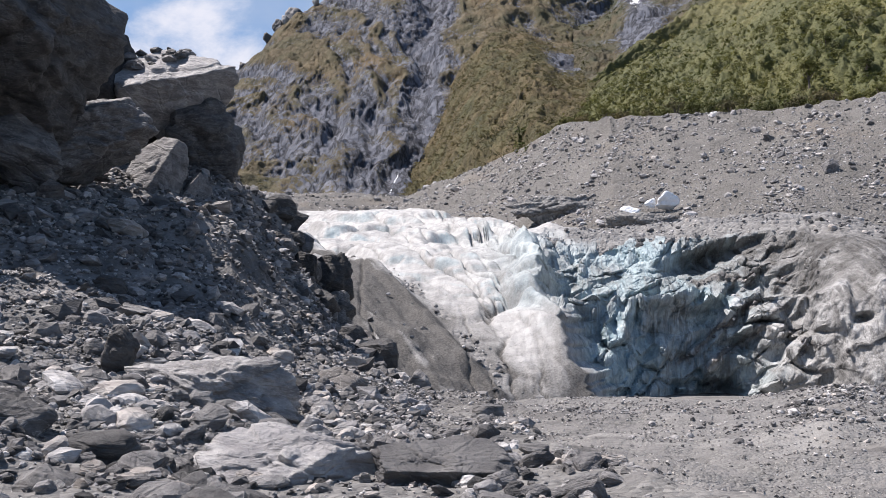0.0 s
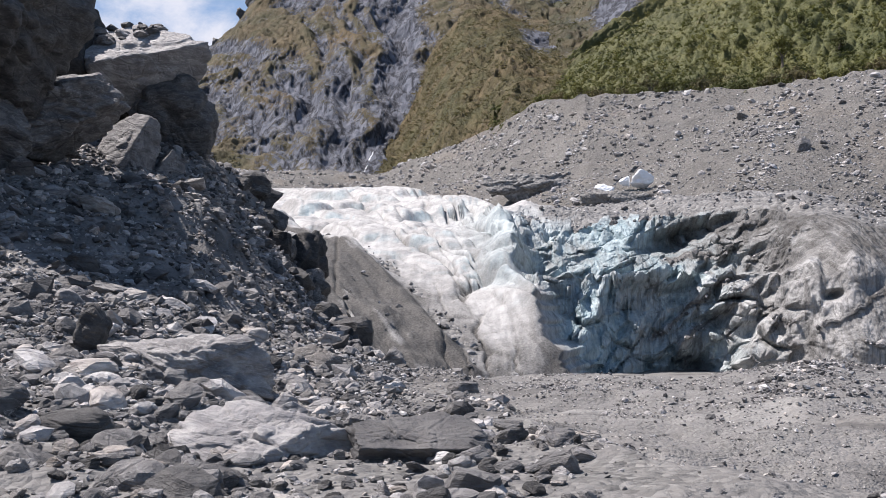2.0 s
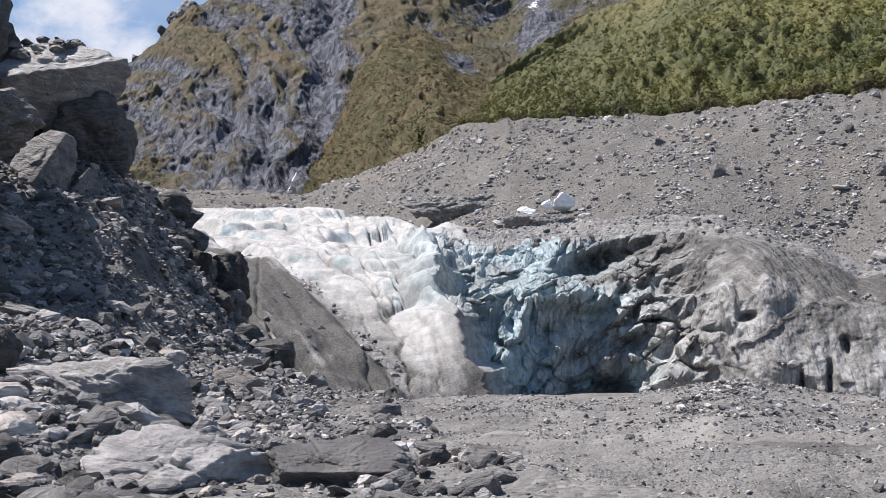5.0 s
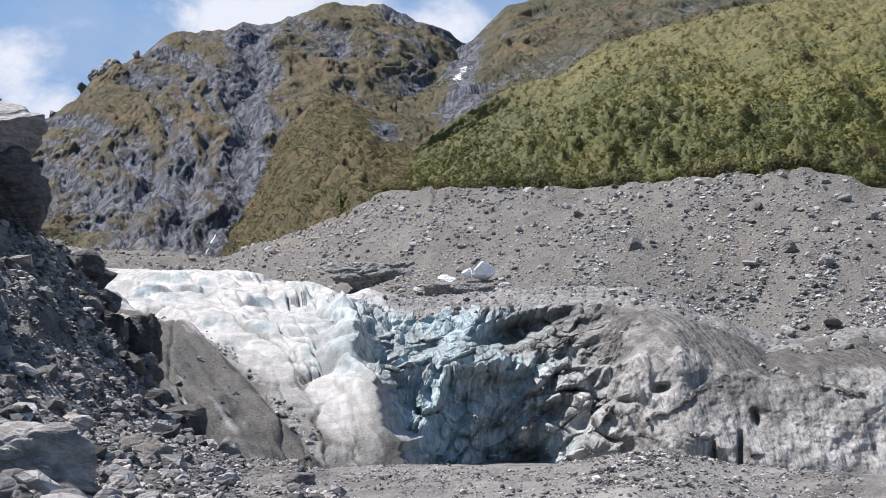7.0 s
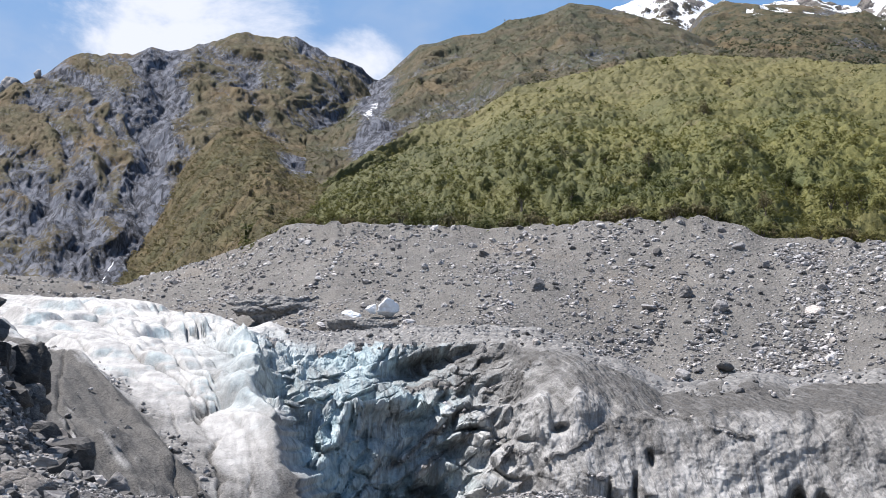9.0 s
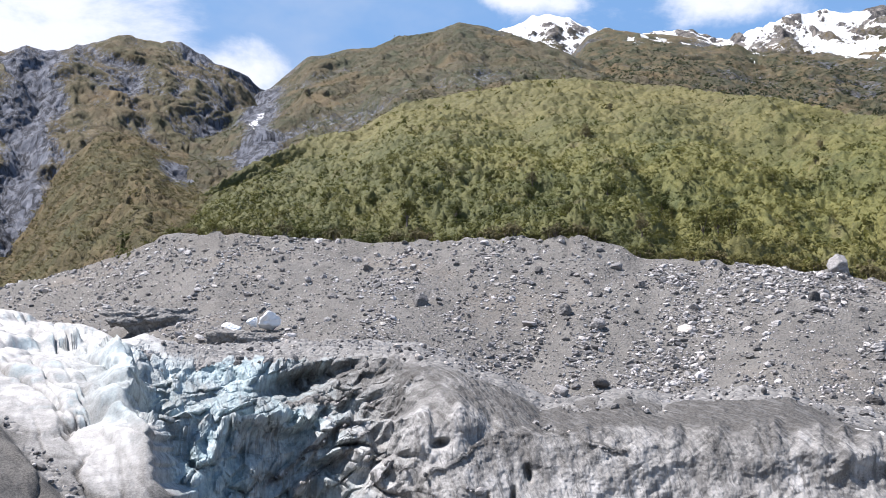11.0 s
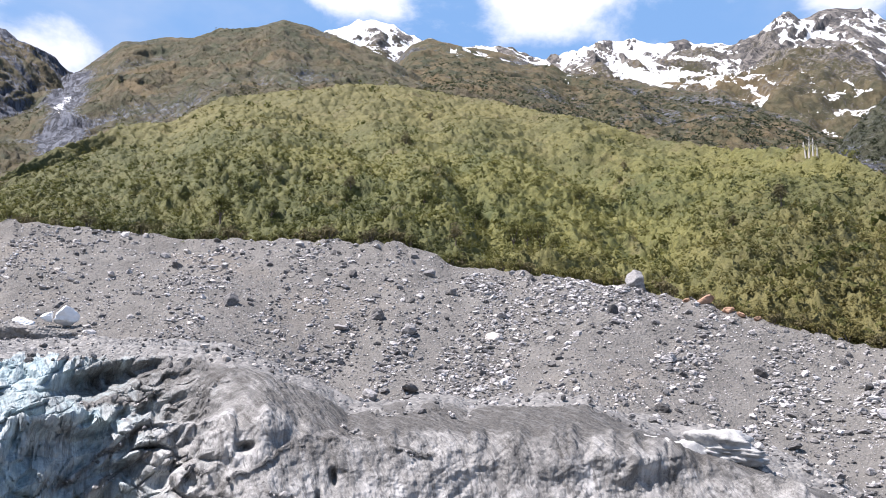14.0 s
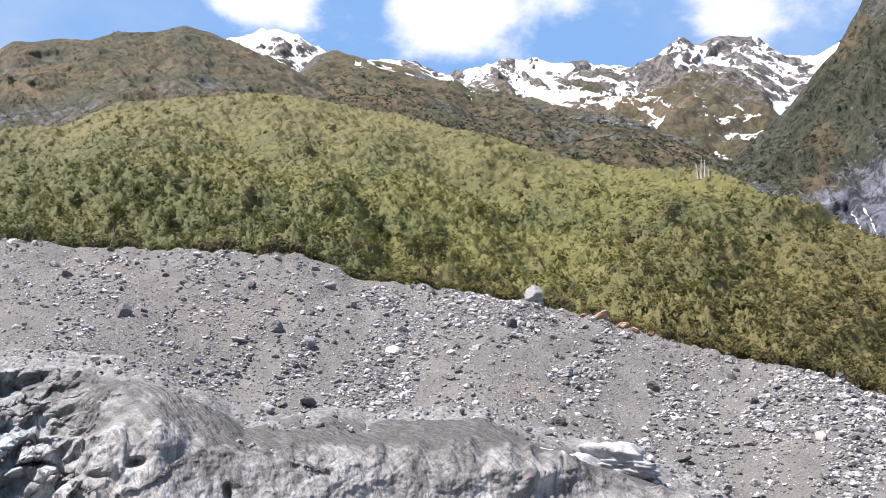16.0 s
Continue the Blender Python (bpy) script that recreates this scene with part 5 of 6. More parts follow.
for i, (b, w) in enumerate(((50.7, 7.0), (51.9, 6.0), (52.6, 4.5), (49.6, 3.4), (53.5, 3.2))):
    x, y, z = moraine_point(np.array([b]), np.array([0.99]))[0]
    boulder("boulder", "rust-orange weathered boulder on the moraine crest", b, math.hypot(x, y), z + 0.5, (w, w * 0.7, w * 0.5), (0, i * 7 - 14, i * 31), 361 + i, ORANGE, 3, group="orange boulders on the crest")

# clean ice standing out of the rubble above the wall
for b, up, r, size, seed in ((13.3, 9.3, 285, (6.5, 4, 6.0), 401), (11.2, 8.6, 282, (6.5, 4, 4.4), 403), (12.4, 9.1, 286, (4.0, 3, 3.0), 405), (23.4, 7.0, 248, (6.0, 3, 1.2), 409), (24.2, 6.6, 247, (4.0, 3, 0.9), 411)):
    ob = boulder("ice_block", "clean white ice showing through dark rubble", b, r, sight(r, up) - size[2] * 0.12, size, (18, 12 if b > 20 else -16, -b), seed, SNOW, 4, cuts=18, rough=0.06)
    tagged(ob, category="ice block")


def dirty_ice(b, up, r, size, turn, seed, dirt, rubble, label):
    """A hump of old ice under silt and stones."""
    v, f = rock_shape(seed, 5, 16, 0.07)
    n = np.ones(len(v))
    ob = new("ice_hump", mesh_of("ice_hump", v * np.array(size), f, ICE, True, dirt=n * dirt, blue=n * 0.05, rubble=n * rubble))
    ob.matrix_world = pose(*polar(b, r, sight(r, up)), *turn)
    return tagged(ob, label, "ice hump")


dirty_ice(6.2, 8.9, 322, (26, 14, 10), (8, -4, -6), 421, 0.75, 0.66, "dark hump of buried ice under stones")
dirty_ice(12.6, 7.4, 276, (26, 14, 11), (10, 3, -12), 423, 0.72, 0.66, "dark hump of buried ice under stones")
dirty_ice(17.2, 7.2, 262, (20, 12, 9), (6, -5, -17), 427, 0.70, 0.66, "dark hump of buried ice under stones")
dirty_ice(21.0, 7.1, 254, (18, 12, 8), (6, 4, -21), 431, 0.75, 0.66, "dark hump of buried ice under stones")
dirty_ice(48.9, 0.6, 168, (22, 12, 13), (0, 10, -48), 433, 0.10, 0.0, "rounded grey-white lobe of melting ice")
dirty_ice(51.0, 2.1, 171, (19, 13, 7.0), (8, 8, -50), 439, 0.40, 0.15, "overhanging lobe of dirty ice above a hollow")
dirty_ice(44.5, 2.2, 180, (16, 12, 9), (0, 8, -44), 443, 0.85, 0.25, "silt-grey hump of ice at the foot of the moraine")


def scatter(name, label, category, points, sizes, shapes, mat, squash=(0.55, 1.0), smooth=False, lean=25.0, seed=1, sink=0.15):
    """Many small pieces joined into one mesh; each keeps its own turn and size."""
    g = np.random.default_rng(seed)
    n = len(points)
    which = g.integers(0, len(shapes), n)
    vs, fs, base = [], [], 0
    for k, (sv, sf) in enumerate(shapes):
        idx = np.nonzero(which == k)[0]
        m = len(idx)
        if not m:
            continue
        a, t1, t2 = g.uniform(0, 2 * np.pi, m), np.radians(g.uniform(-lean, lean, m)), np.radians(g.uniform(-lean, lean, m))
        wide = np.stack((g.uniform(0.75, 1.25, m), g.uniform(0.75, 1.25, m), g.uniform(*squash, m)), -1) * sizes[idx][:, None]
        q = sv[None] * wide[:, None]
        y1, z1 = q[..., 1] * np.cos(t1)[:, None] - q[..., 2] * np.sin(t1)[:, None], q[..., 1] * np.sin(t1)[:, None] + q[..., 2] * np.cos(t1)[:, None]
        x2, z2 = q[..., 0] * np.cos(t2)[:, None] + z1 * np.sin(t2)[:, None], -q[..., 0] * np.sin(t2)[:, None] + z1 * np.cos(t2)[:, None]
        x3, y3 = x2 * np.cos(a)[:, None] - y1 * np.sin(a)[:, None], x2 * np.sin(a)[:, None] + y1 * np.cos(a)[:, None]
        p = np.stack((x3, y3, z2), -1) + points[idx][:, None]
        p[..., 2] += (sizes[idx] * (0.25 - sink))[:, None]
        vs.append(p.reshape(-1, 3))
        fs.append((sf[None] + (np.arange(m) * len(sv))[:, None, None]).reshape(-1, 3) + base)
        base += m * len(sv)
    ob = new(name, mesh_of(name, np.concatenate(vs), np.concatenate(fs), mat, smooth))
    return tagged(ob, label, category, kind="stuff")


CHIPS = [rock_shape(500 + i, 1, 6, 0.06) for i in range(5)]
GRIT = [(np.array(((1, 0, 0), (-1, 0, 0), (0, 1, 0), (0, -1, 0), (0, 0, 1), (0, 0, -1)), float) * 0.5 * np.random.default_rng(540 + i).uniform(0.7, 1.2, (6, 1)),
         np.array(((0, 2, 4), (2, 1, 4), (1, 3, 4), (3, 0, 4), (2, 0, 5), (1, 2, 5), (3, 1, 5), (0, 3, 5)))) for i in range(4)]
COBBLES = [rock_shape(520 + i, 2, 9, 0.02) for i in range(8)]


def sizes_of(g, n, lo, hi, power=2.2):
    """Many small, few large."""
    u = g.uniform(0, 1, n)
    return (lo ** -power + u * (hi ** -power - lo ** -power)) ** (-1 / power)


def scatter_ground(name, label, n, b0, b1, r0, r1, lo, hi, shapes, seed, power=2.2, keep=None, mat=None):
    g = np.random.default_rng(seed)
    b, r = g.uniform(b0, b1, n), np.sqrt(g.uniform(r0 ** 2, r1 ** 2, n))
    if keep:
        ok = g.uniform(0, 1, n) < keep(b, r)
        b, r = b[ok], r[ok]
    return scatter(name, label, "stones", polar(b, r, ground_height(b, r)), sizes_of(g, len(b), lo, hi, power), shapes, mat or STONES, (0.35, 0.9), lean=32.0, seed=seed)


def heaps(b, r):
    x, y = r * np.sin(np.radians(b)), r * np.cos(np.radians(b))
    mound = np.exp(-((b - 0.5) / 5.5) ** 2 - ((r - 24) / 8) ** 2)
    return np.clip(0.55 + 0.9 * fbm(x / 4, y / 4, 0.0, 3, 0.5, 601), 0.08, 1) * (1 - 0.92 * mound)


scatter_ground("rubble_near", "loose angular grey stones heaped on the bank", 13000, -29, 6, 8.0, 27, 0.07, 0.28, CHIPS, 611, 2.2, heaps)
scatter_ground("rubble_blocks", "larger angular stones among the rubble", 2300, -29, 5, 8.6, 27, 0.18, 0.85, COBBLES, 612, 2.4, heaps)
scatter_ground("rubble_bank", "loose slaty stones strewn over the steep bank", 14000, -27, 0, 23, 57, 0.12, 0.9, CHIPS, 613, 2.5, heaps, BANK_STONES)
scatter_ground("rubble_brow", "slabby stones on the steep head of the bank", 7000, -26, -3.5, 34, 62, 0.14, 1.1, CHIPS, 615, 2.6, None, BANK_STONES)
scatter_ground("rubble_mound", "small stones on the gravel mound", 8000, -4, 28, 10, 40, 0.07, 0.5, CHIPS, 617, 2.3, heaps)
scatter_ground("pebbles_bank", "fine slate chips on the bank", 9000, -29, 0, 9, 40, 0.05, 0.2, GRIT, 619, 2.0, None, PALE_STONES)
scatter_ground("stones_flat", "scattered stones on the gravel flat", 13000, 2, 34, 36, 150, 0.16, 0.9, CHIPS, 621, 2.3, lambda b, r: heaps(b / 2.5, r / 3) ** 2)
scatter_ground("stones_mound", "dark stones spilling down the gravel mound", 1500, 19, 24.5, 88, 124, 0.3, 1.1, CHIPS, 623, 2.2, lambda b, r: np.exp(-((b - 21.5 - 0.05 * (r - 105)) / 1.4) ** 2))

scatter_ground("pebbles_flat", "fine grey pebbles on the gravel", 36000, -8, 31, 8.5, 60, 0.035, 0.22, GRIT, 625, 1.9, lambda b, r: np.clip(0.5 + 0.9 * fbm(r * np.sin(np.radians(b)) / 3, r / 5, 0.0, 4, 0.6, 627), 0.1, 1))

scatter_ground("gravel_far", "coarse grey gravel below the glacier", 26000, 2, 34, 50, 140, 0.12, 0.42, GRIT, 629, 1.8, lambda b, r: np.clip(0.45 + 0.9 * fbm(b / 2.0, r / 9, 0.0, 4, 0.6, 630), 0.05, 1))

g = np.random.default_rng(631)
b, s = g.uniform(-12, 70, 10000), g.uniform(0.01, 0.995, 10000)
x = fbm(b / 2.2, s * 5, 0.0, 3, 0.6, 633)
keep = g.uniform(0, 1, len(b)) < np.clip(0.45 + 0.8 * x + 0.35 * (s < 0.25), 0.1, 1)
b, s = b[keep], s[keep]
far = moraine_point(b, s)
scatter("moraine_rubble", "loose grey and pale stones strewn over the moraine", "stones", far, sizes_of(g, len(b), 0.5, 3.0, 1.9) * np.clip(np.hypot(far[:, 0], far[:, 1]) / 300, 0.8, 2), CHIPS, STONES, seed=635)


g = np.random.default_rng(637)
b, s = g.uniform(0, 71, 44000), g.uniform(0.01, 0.97, 44000)
streaks = fbm((b - 6 * s) / 1.6, s * 2.2, 0.0, 4, 0.6, 638) + 0.5 * fbm(b / 6, s * 3, 2.0, 2, 0.5, 639)
keep = g.uniform(0, 1, len(b)) < np.clip(0.05 + 1.1 * streaks + 0.25 * step01(b, 22, 30), 0.02, 1) ** 1.6
far = moraine_point(b[keep], s[keep])
scatter("moraine_stones", "pale stones lying in streaks down the moraine", "stones", far, sizes_of(g, len(far), 0.5, 2.7, 2.0), CHIPS, MORAINE_STONES, (0.4, 0.8), seed=640)

g = np.random.default_rng(641)
b, s = g.uniform(-12, 70, 34000), g.uniform(0.01, 0.995, 34000)
keep = g.uniform(0, 1, len(b)) < np.clip(0.6 + 0.7 * fbm(b / 1.4, s * 7, 0.0, 3, 0.6, 643), 0.15, 1)
far = moraine_point(b[keep], s[keep])
scatter("moraine_grit", "small pale stones in the moraine silt", "stones", far, sizes_of(g, len(far), 0.35, 1.0, 1.6) * np.clip(np.hypot(far[:, 0], far[:, 1]) / 300, 0.8, 2), GRIT, PALE_STONES, seed=645)

# stones lying on the old ice and along the upper edge of its wall
g = np.random.default_rng(651)
i, j = (g.integers(0, k, 60000) for k in GLACIER_DATA["b"].shape)
keep = g.uniform(0, 1, len(i)) < 0.3 * GLACIER_DATA["stony"][i, j]
far = GLACIER_DATA["v"][i[keep], j[keep]] + g.normal(size=(int(keep.sum()), 3)) * np.array((0.6, 0.6, 0.0))
scatter("glacier_rubble", "grey stones strewn over the melting ice", "stones", far, sizes_of(g, len(far), 0.35, 2.0, 1.8), CHIPS, STONES, seed=653)


# ---- plants ----
def leaf_clump(seed, n, leaf):
    """A dome of n loose leaf sprays, each a bent triangle pair, with gaps between them."""
    g = np.random.default_rng(seed)
    lobes = g.normal(size=(4, 3)) * np.array((0.22, 0.22, 0.22))
    vs, fs = [], []
    for i in range(n):
        d = g.normal(size=3)
        d[2] = abs(d[2]) * 0.9 + 0.05
        d /= np.linalg.norm(d)
        c = lobes[i % 4] + d * 0.34 * g.uniform(0.75, 1.1)
        a1 = np.cross(d, g.normal(size=3))
        a1 /= np.linalg.norm(a1)
        a2 = np.cross(d, a1) + d * g.uniform(-0.5, 0.5)
        k = leaf * g.uniform(0.7, 1.3)
        vs += [c + a1 * k, c - a1 * k * 0.6 + a2 * k * 0.8, c - a1 * k * 0.6 - a2 * k * 0.8 - d * k * 0.4]
        fs.append((3 * i, 3 * i + 1, 3 * i + 2))
    return np.array(vs), np.array(fs)


BUSHES = [leaf_clump(720 + i, 24, 0.15) for i in range(10)]
SPRAYS = [leaf_clump(760 + i, 12, 0.20) for i in range(8)]


def plant(name, label, data, n, lo, hi, shapes, mat, seed, keep, squash=(0.7, 1.1), rise=0.04):
    """Clumps of foliage over a slope, thick where keep says so."""
    g = np.random.default_rng(seed)
    ns, nb = data["b"].shape
    i, j = g.integers(0, ns, n), g.integers(0, nb, n)
    ok = g.uniform(0, 1, n) < keep(data)[i, j]
    i, j = i[ok], j[ok]
    p = data["v"][i, j] + g.normal(size=(len(i), 3)) * np.array((2.0, 2.0, 0.3))
    size = g.uniform(lo, hi, len(i)) * (0.7 + 0.9 * g.uniform(0, 1, len(i)) ** 5)
    p[:, 2] += size * rise
    return scatter(name, label, "bushes", p, size, shapes, mat, squash, True, 12.0, seed + 1, 0.25)


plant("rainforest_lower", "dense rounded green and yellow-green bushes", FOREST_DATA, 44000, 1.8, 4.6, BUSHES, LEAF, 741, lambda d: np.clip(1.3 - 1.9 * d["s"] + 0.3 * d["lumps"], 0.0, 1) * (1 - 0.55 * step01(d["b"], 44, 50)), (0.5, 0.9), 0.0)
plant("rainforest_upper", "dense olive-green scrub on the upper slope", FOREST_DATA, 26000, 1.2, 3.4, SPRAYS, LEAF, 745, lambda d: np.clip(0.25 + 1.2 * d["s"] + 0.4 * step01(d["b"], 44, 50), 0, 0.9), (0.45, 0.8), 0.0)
plant("spur_scrub", "olive and brown scrub on the spur", SPUR_DATA, 11000, 1.8, 4.4, SPRAYS, SCRUB_LEAF, 751, lambda d: np.clip((d["scrub"] - 0.5) * 3, 0, 1), (0.4, 0.8))
plant("peak_scrub", "dark scrub patches on the middle mountain", PEAK_DATA, 18000, 2.0, 5.0, SPRAYS, PEAK_LEAF, 757, lambda d: np.clip((d["scrub"] - 0.55) * 2, 0, 1) * np.clip(1.25 - d["s"], 0, 1) ** 1.5, (0.4, 0.8))
plant("mountain_scrub", "brown scrub clinging to the mountain ribs", LEFT_DATA, 16000, 1.8, 4.0, SPRAYS, SCRUB_LEAF, 761, lambda d: np.clip((d["scrub"] - 0.55) * 2.5, 0, 1) * np.clip(1.15 - d["s"], 0.12, 1), (0.4, 0.8))
plant("ridge_forest", "dark forest on the shaded ridge", RIDGE_DATA, 15000, 4.0, 9.0, SPRAYS, DARK_LEAF, 767, lambda d: np.clip(2.0 - 2.6 * d["s"] + 0.5 * d["lumps"], 0, 1) + np.clip((d["b"] - 40) / 5, 0, 1) * (d["s"] < 0.97), (0.5, 0.9))
plant("cliff_forest", "dark trees clinging to the valley wall", CLIFF_DATA, 9000, 2.5, 5.5, SPRAYS, DARK_LEAF, 769, lambda d: np.clip((d["scrub"] - 0.5) * 2, 0, 0.5), (0.5, 1.0))
# these dark crowns stand in for tree shadows on the slope
plant("forest_trees", "darker tree crowns added for the tree shadows in the scrub", FOREST_DATA, 1500, 3.0, 7.0, BUSHES, DEEP_LEAF, 773, lambda d: np.clip(1.2 - d["s"], 0.1, 0.8), (0.8, 1.2), 0.3)


# ---- water ----
def nearest_place(data, b, up):
    """The place on a slope that is seen at that bearing and height angle."""
    v = data["v"]
    e = np.degrees(np.arctan2(v[..., 2] - EYE, np.hypot(v[..., 0], v[..., 1])))
    i = np.argmin(((data["b"] - b) ** 2 + (e - up) ** 2).ravel())
    return v.reshape(-1, 3)[i]


def fall(name, label, data, path, width, seed):
    """A ribbon of white water laid down a slope, thin and uneven, with a rounded back."""
    g = np.random.default_rng(seed)
    path = np.array(path, float)
    q, u = np.linspace(0, len(path) - 1, 8), np.arange(len(path))
    pts = np.array([nearest_place(data, np.interp(a, u, path[:, 0]) + g.normal() * 0.04, np.interp(a, u, path[:, 1])) for a in q])
    t, u = np.linspace(0, len(pts) - 1, 40), np.arange(len(pts))
    line = np.stack([np.interp(t, u, pts[:, k]) for k in range(3)], -1)
    w = width * np.clip(0.55 + 0.9 * fbm(t * 1.7, 0.0, seed * 1.0, 3, 0.6, seed), 0.05, 1.4)
    side = np.array((line[0, 1], -line[0, 0], 0.0))
    side /= np.linalg.norm(side)
    to_eye = -line / np.linalg.norm(line, axis=1, keepdims=True)
    rows = []
    for k, off in ((-1, 0.0), (-0.5, 0.8), (0, 1.1), (0.5, 0.8), (1, 0.0)):
        rows.append(line + side * (w * k * 0.5)[:, None] + to_eye * (0.2 + off * width * 0.3))
    ob = grid_thing(name, np.stack(rows, 1), FALLS)
    return tagged(ob, label, "waterfall", kind="structure")


fall("waterfall", "white waterfall in two strands down bare grey rock", CLIFF_DATA, ((65.2, 15.6), (65.45, 15.0), (65.6, 14.4)), 1.5, 3)
fall("waterfall", "white waterfall in two strands down bare grey rock", CLIFF_DATA, ((65.9, 15.7), (66.1, 15.0), (66.3, 14.2), (66.5, 13.8)), 1.8, 5)
fall("waterfall", "thin white stream dropping out of the stony gully", LEFT_DATA, ((-2.7, 11.0), (-3.0, 10.3), (-3.3, 9.6)), 1.0, 7)


# ---- trees ----
def tube(path, radii, sides=6):
    """A tapered limb along a path."""
    path = np.array(path, float)
    rings = []
    for i, p in enumerate(path):
        d = path[min(i + 1, len(path) - 1)] - path[max(i - 1, 0)]
        d /= np.linalg.norm(d)
        a = np.cross(d, (0.3, 0.9, 0.1))
        a /= np.linalg.norm(a)
        b = np.cross(d, a)
        q = np.linspace(0, 2 * np.pi, sides, endpoint=False)[:, None]
        rings.append(p + radii[i] * (np.cos(q) * a + np.sin(q) * b))
    v = np.concatenate(rings)
    f = []
    for i in range(len(path) - 1):
        for k in range(sides):
            f.append((i * sides + k, i * sides + (k + 1) % sides, (i + 1) * sides + (k + 1) % sides, (i + 1) * sides + k))
    return v, np.array(f)


def part(name, v, f, mat, parent, label="", smooth=True):
    ob = new(name, mesh_of(name, v, f, mat, smooth))
    ob.parent = parent
    return tagged(ob, label)


BARK = plain_material("grey_bark", (0.12, 0.10, 0.08), 0.9, 3.0, 0.3)


def dead_tree(b, r, z, height, seed):
    g = np.random.default_rng(seed)
    root = tagged(new("dead_tree"), "bleached dead tree standing bare on the ridge", "tree", "dead trees on the ridge")
    lean = g.uniform(-0.06, 0.06, 2)
    spine = [(lean[0] * h + 0.12 * math.sin(h), lean[1] * h, h) for h in np.linspace(-1, height, 7)]
    part("trunk", *tube(spine, np.linspace(0.62, 0.16, 7)), BLEACHED, root)
    for i in range(5):
        h = height * g.uniform(0.35, 0.92)
        a, l = g.uniform(0, 6.28), height * g.uniform(0.10, 0.22)
        p0 = np.array((lean[0] * h, lean[1] * h, h))
        p2 = p0 + np.array((math.cos(a) * l, math.sin(a) * l, l * g.uniform(0.5, 1.3)))
        part("limb", *tube((p0, (p0 + p2) / 2 + np.array((0, 0, -0.1 * l)), p2), (0.24, 0.17, 0.08), 5), BLEACHED, root)
    root.matrix_world = pose(*polar(b, r, z), 0, 0, g.uniform(0, 360))
    return root


for i, (b, h) in enumerate(((56.85, 9.5), (57.05, 12.5), (57.25, 11.0), (57.5, 7.0))):
    x, y, z = nearest_place(FOREST_DATA, b, 18.3)
    dead_tree(b, math.hypot(x, y), z, h, 800 + i)


def bush(seed, height, mat, label):
    """A low wind-cut tree: forked stems under a crown of leaf sprays."""
    g = np.random.default_rng(seed)
    root = tagged(new("bush"), label, "bush", "bushes along the moraine crest")
    stems_v, stems_f, n = [], [], 0
    for i in range(3):
        a = i * 2.1 + g.uniform(0, 1)
        tip = np.array((math.cos(a) * 0.25, math.sin(a) * 0.25, 0.62)) * height
        v, f = tube(((0, 0, -0.6), tip * 0.5 + np.array((0, 0, 0.05 * height)), tip), (0.05 * height, 0.035 * height, 0.015 * height), 5)
        stems_v.append(v), stems_f.append(f + n)
        n += len(v)
    part("trunk", np.concatenate(stems_v), np.concatenate(stems_f), BARK, root)
    cv, cf = [], []
    for i in range(5):
        v, f = leaf_clump(seed * 7 + i, 60, 0.10)
        a = i * 1.3
        cv.append(v * height * g.uniform(0.6, 0.9) + np.array((math.cos(a) * 0.28, math.sin(a) * 0.28, 0.42 + 0.1 * (i % 3))) * height)
        cf.append(f + i * len(v))
    part("crown", np.concatenate(cv), np.concatenate(cf), mat, root, "", False)
    return root


KINDS = [bush(850 + i, 4.0 + 0.9 * (i % 3), (LEAF, LEAF, SCRUB_LEAF)[i % 3], ("dense green bush on the crest of the moraine", "tall green bush on the crest of the moraine", "brownish low bush on the crest of the moraine")[i % 3]) for i in range(6)]
g = np.random.default_rng(871)
for i, b in enumerate(np.linspace(7.5, 65.5, 96)):
    b = b + g.uniform(-0.25, 0.25)
    x, y, z = moraine_point(np.array([b]), np.array([1.0]))[0]
    k = 1 + g.uniform(0.002, 0.025)
    m = pose(x * k, y * k, z + 25 * (k - 1) - 0.6, 0, 0, g.uniform(0, 360)) @ Matrix.Scale(g.uniform(0.7, 1.25), 4)
    if i < len(KINDS):
        KINDS[i].matrix_world = m
    else:
        copy_thing(KINDS[int(g.integers(0, len(KINDS)))], m)


def tree(seed, height, mat, label):
    """A forest tree: a tapered trunk with limbs under a crown of several leafy masses."""
    g = np.random.default_rng(seed)
    root = tagged(new("tree"), label, "tree", "trees above the scrub")
    part("trunk", *tube(((0, 0, -1.0), (0.1, 0, 0.3 * height), (0.15, 0.1, 0.75 * height)), (0.045 * height, 0.035 * height, 0.012 * height), 6), BARK, root)
    for i in range(4):
        a = i * 1.6 + g.uniform(0, 0.6)
        tip = np.array((math.cos(a) * 0.26, math.sin(a) * 0.26, 0.62 + 0.08 * i)) * height
        part("limb", *tube(((0.1, 0, 0.3 * height), tip * 0.6 + np.array((0, 0, 0.1 * height)), tip), (0.022 * height, 0.016 * height, 0.006 * height), 5), BARK, root)
    cv, cf, n = [], [], 0
    for i in range(8):
        v, f = leaf_clump(seed * 7 + i, 80, 0.09)
        a, k = i * 2.4, 0.26 * (1 - i / 10)
        cv.append(v * height * g.uniform(0.42, 0.6) + np.array((math.cos(a) * k, math.sin(a) * k, 0.42 + 0.07 * i)) * height)
        cf.append(f + n)
        n += len(v)
    part("crown", np.concatenate(cv), np.concatenate(cf), mat, root, "", False)
    return root


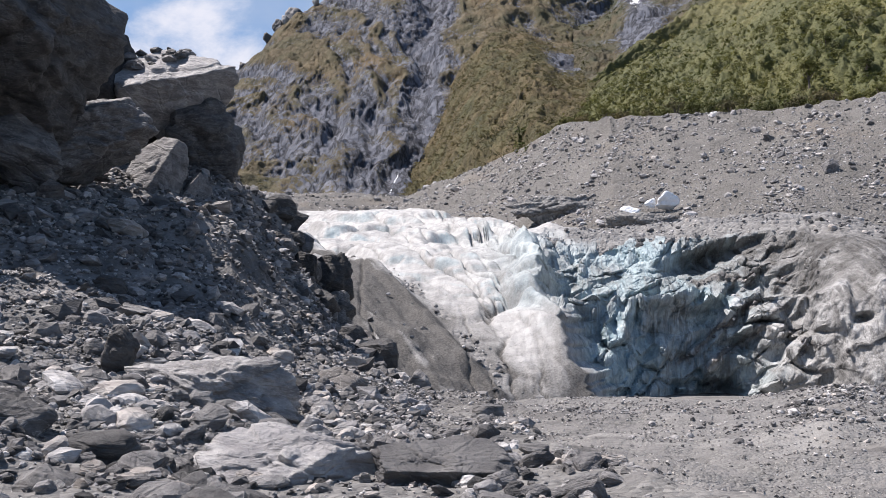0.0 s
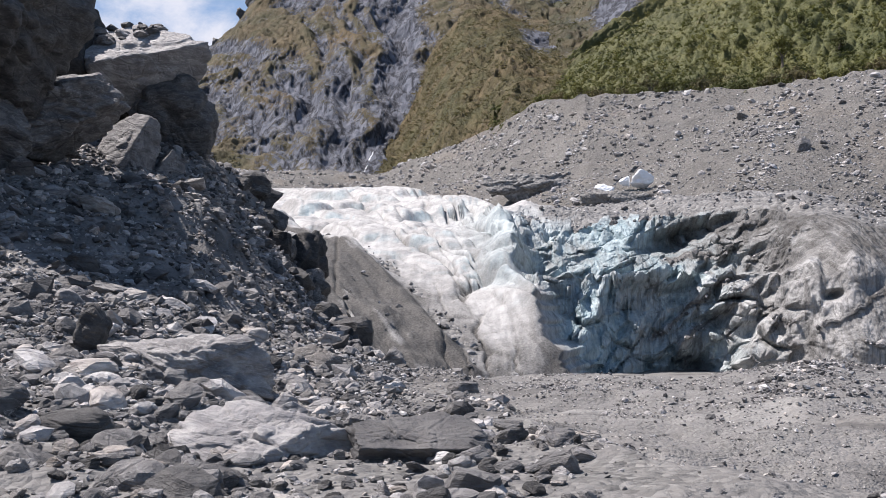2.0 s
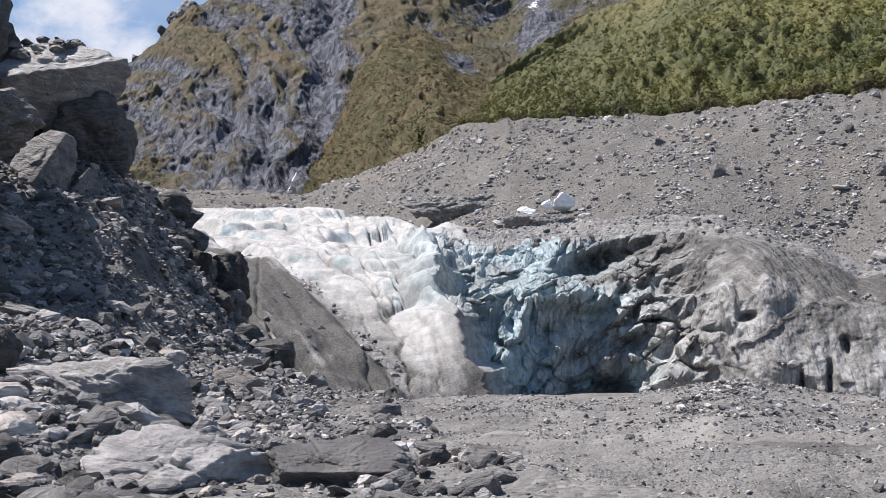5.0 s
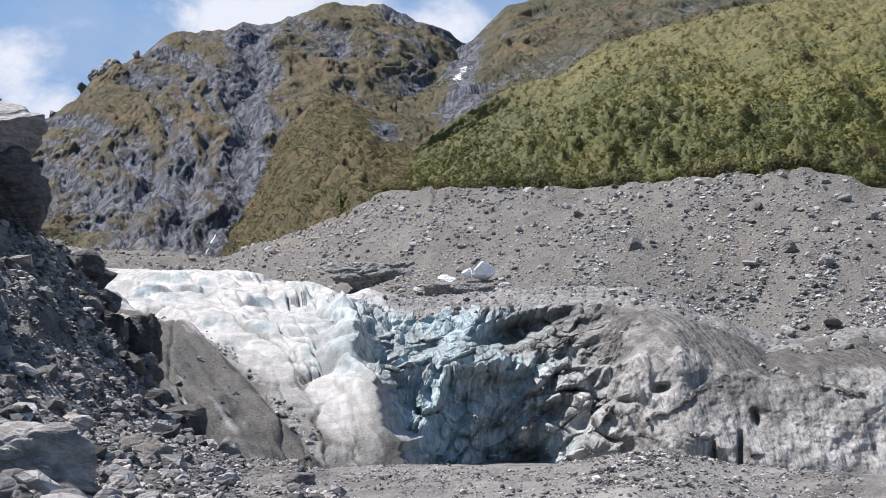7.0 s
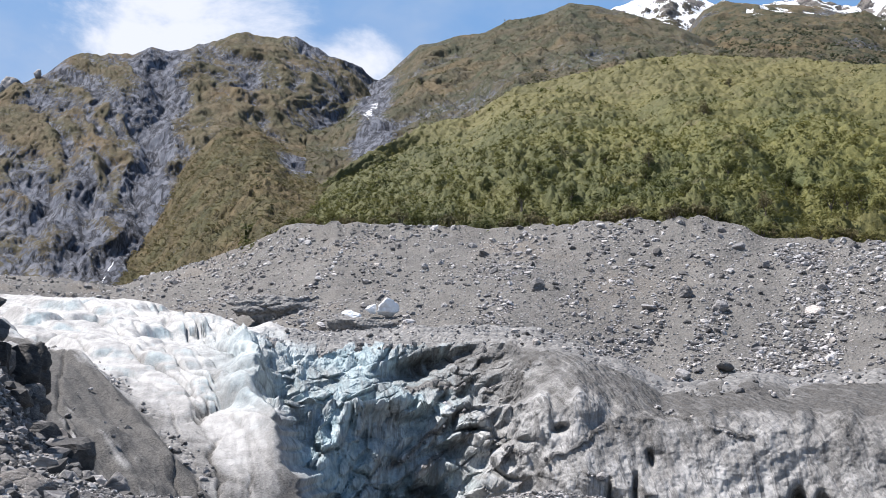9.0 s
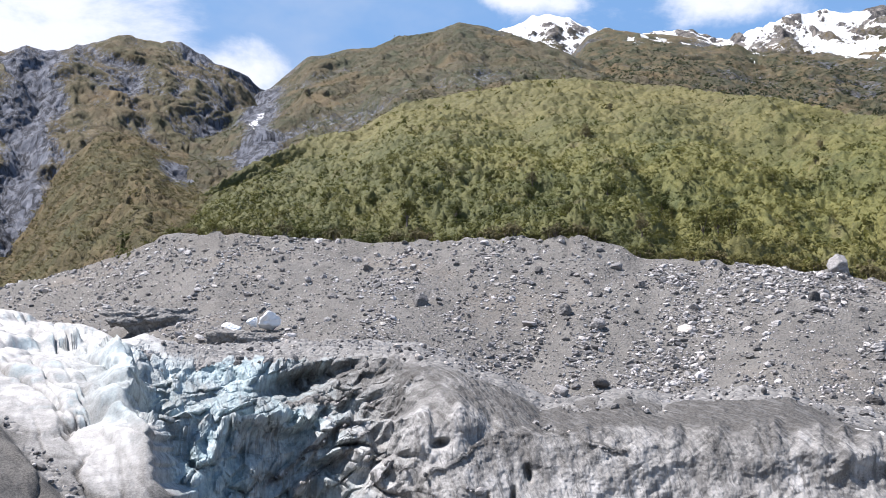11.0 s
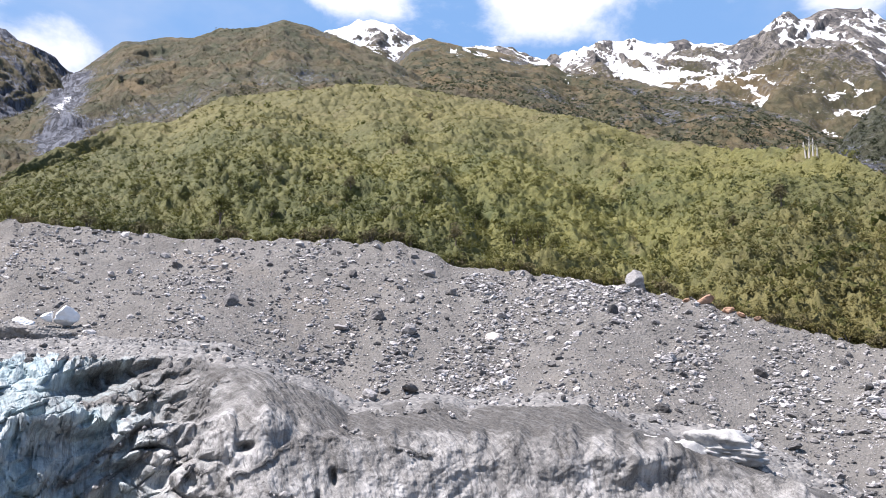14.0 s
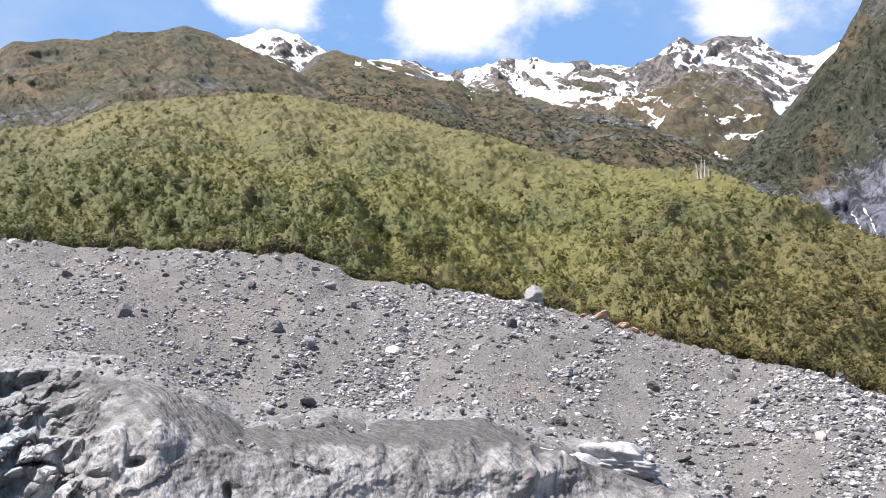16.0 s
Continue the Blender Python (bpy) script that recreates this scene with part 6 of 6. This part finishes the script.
TREES = [tree(950, 9.0, DEEP_LEAF, "dark green tree standing above the scrub"), tree(951, 8.0, LEAF, "bright green tree standing above the scrub"), tree(952, 8.0, SCRUB_LEAF, "brownish half-bare tree standing above the scrub")]
g = np.random.default_rng(957)
for i, (b, up, kind) in enumerate(((29.3, 17.3, 2), (29.0, 16.6, 0), (37.3, 16.1, 0), (37.0, 15.4, 0), (37.7, 15.2, 0), (40.2, 14.1, 1), (41.0, 13.9, 1), (39.4, 13.9, 1), (41.8, 13.6, 0), (46.3, 18.4, 2), (46.0, 17.6, 0), (34.2, 21.6, 2), (32.6, 20.0, 2),
                                   (26.6, 17.6, 0), (22.4, 17.0, 0), (19.0, 16.6, 0), (24.5, 15.4, 1), (21.5, 15.0, 1), (31.4, 15.2, 1), (33.8, 16.4, 0), (43.5, 16.6, 1), (52.5, 14.6, 2), (55.3, 15.8, 2), (35.8, 14.2, 2))):
    x, y, z = nearest_place(FOREST_DATA, b, up)
    m = pose(x, y, z - 0.5, 0, 0, g.uniform(0, 360)) @ Matrix.Scale(g.uniform(0.75, 1.25), 4)
    if i in (0, 1, 5):
        TREES[kind].matrix_world = m
    else:
        copy_thing(TREES[kind], m)


# ---- stones that lie nearest, one by one ----
STONE_SHAPES = [mesh_of("stone", v, f, (SCHIST, PALE_SCHIST, SCHIST, MIXED)[i % 4], False) for i, (v, f) in enumerate(rock_shape(900 + i, 3, 11, 0.03) for i in range(12))]
g = np.random.default_rng(911)
b, r = g.uniform(-26, 10, 290), np.sqrt(g.uniform(8.8 ** 2, 16.5 ** 2, 290))
h, size = ground_height(b, r), sizes_of(g, 290, 0.16, 0.62, 2.2)
for i in range(290):
    ob = new("stone", STONE_SHAPES[i % 12])
    ob.parent = GROUND
    k = size[i]
    ob.matrix_world = pose(*polar(b[i], r[i], h[i] + 0.12 * k), g.uniform(-25, 25), g.uniform(-25, 25), g.uniform(0, 360)) @ Matrix.Diagonal((k * g.uniform(0.8, 1.3), k * g.uniform(0.8, 1.2), k * g.uniform(0.4, 0.9), 1))
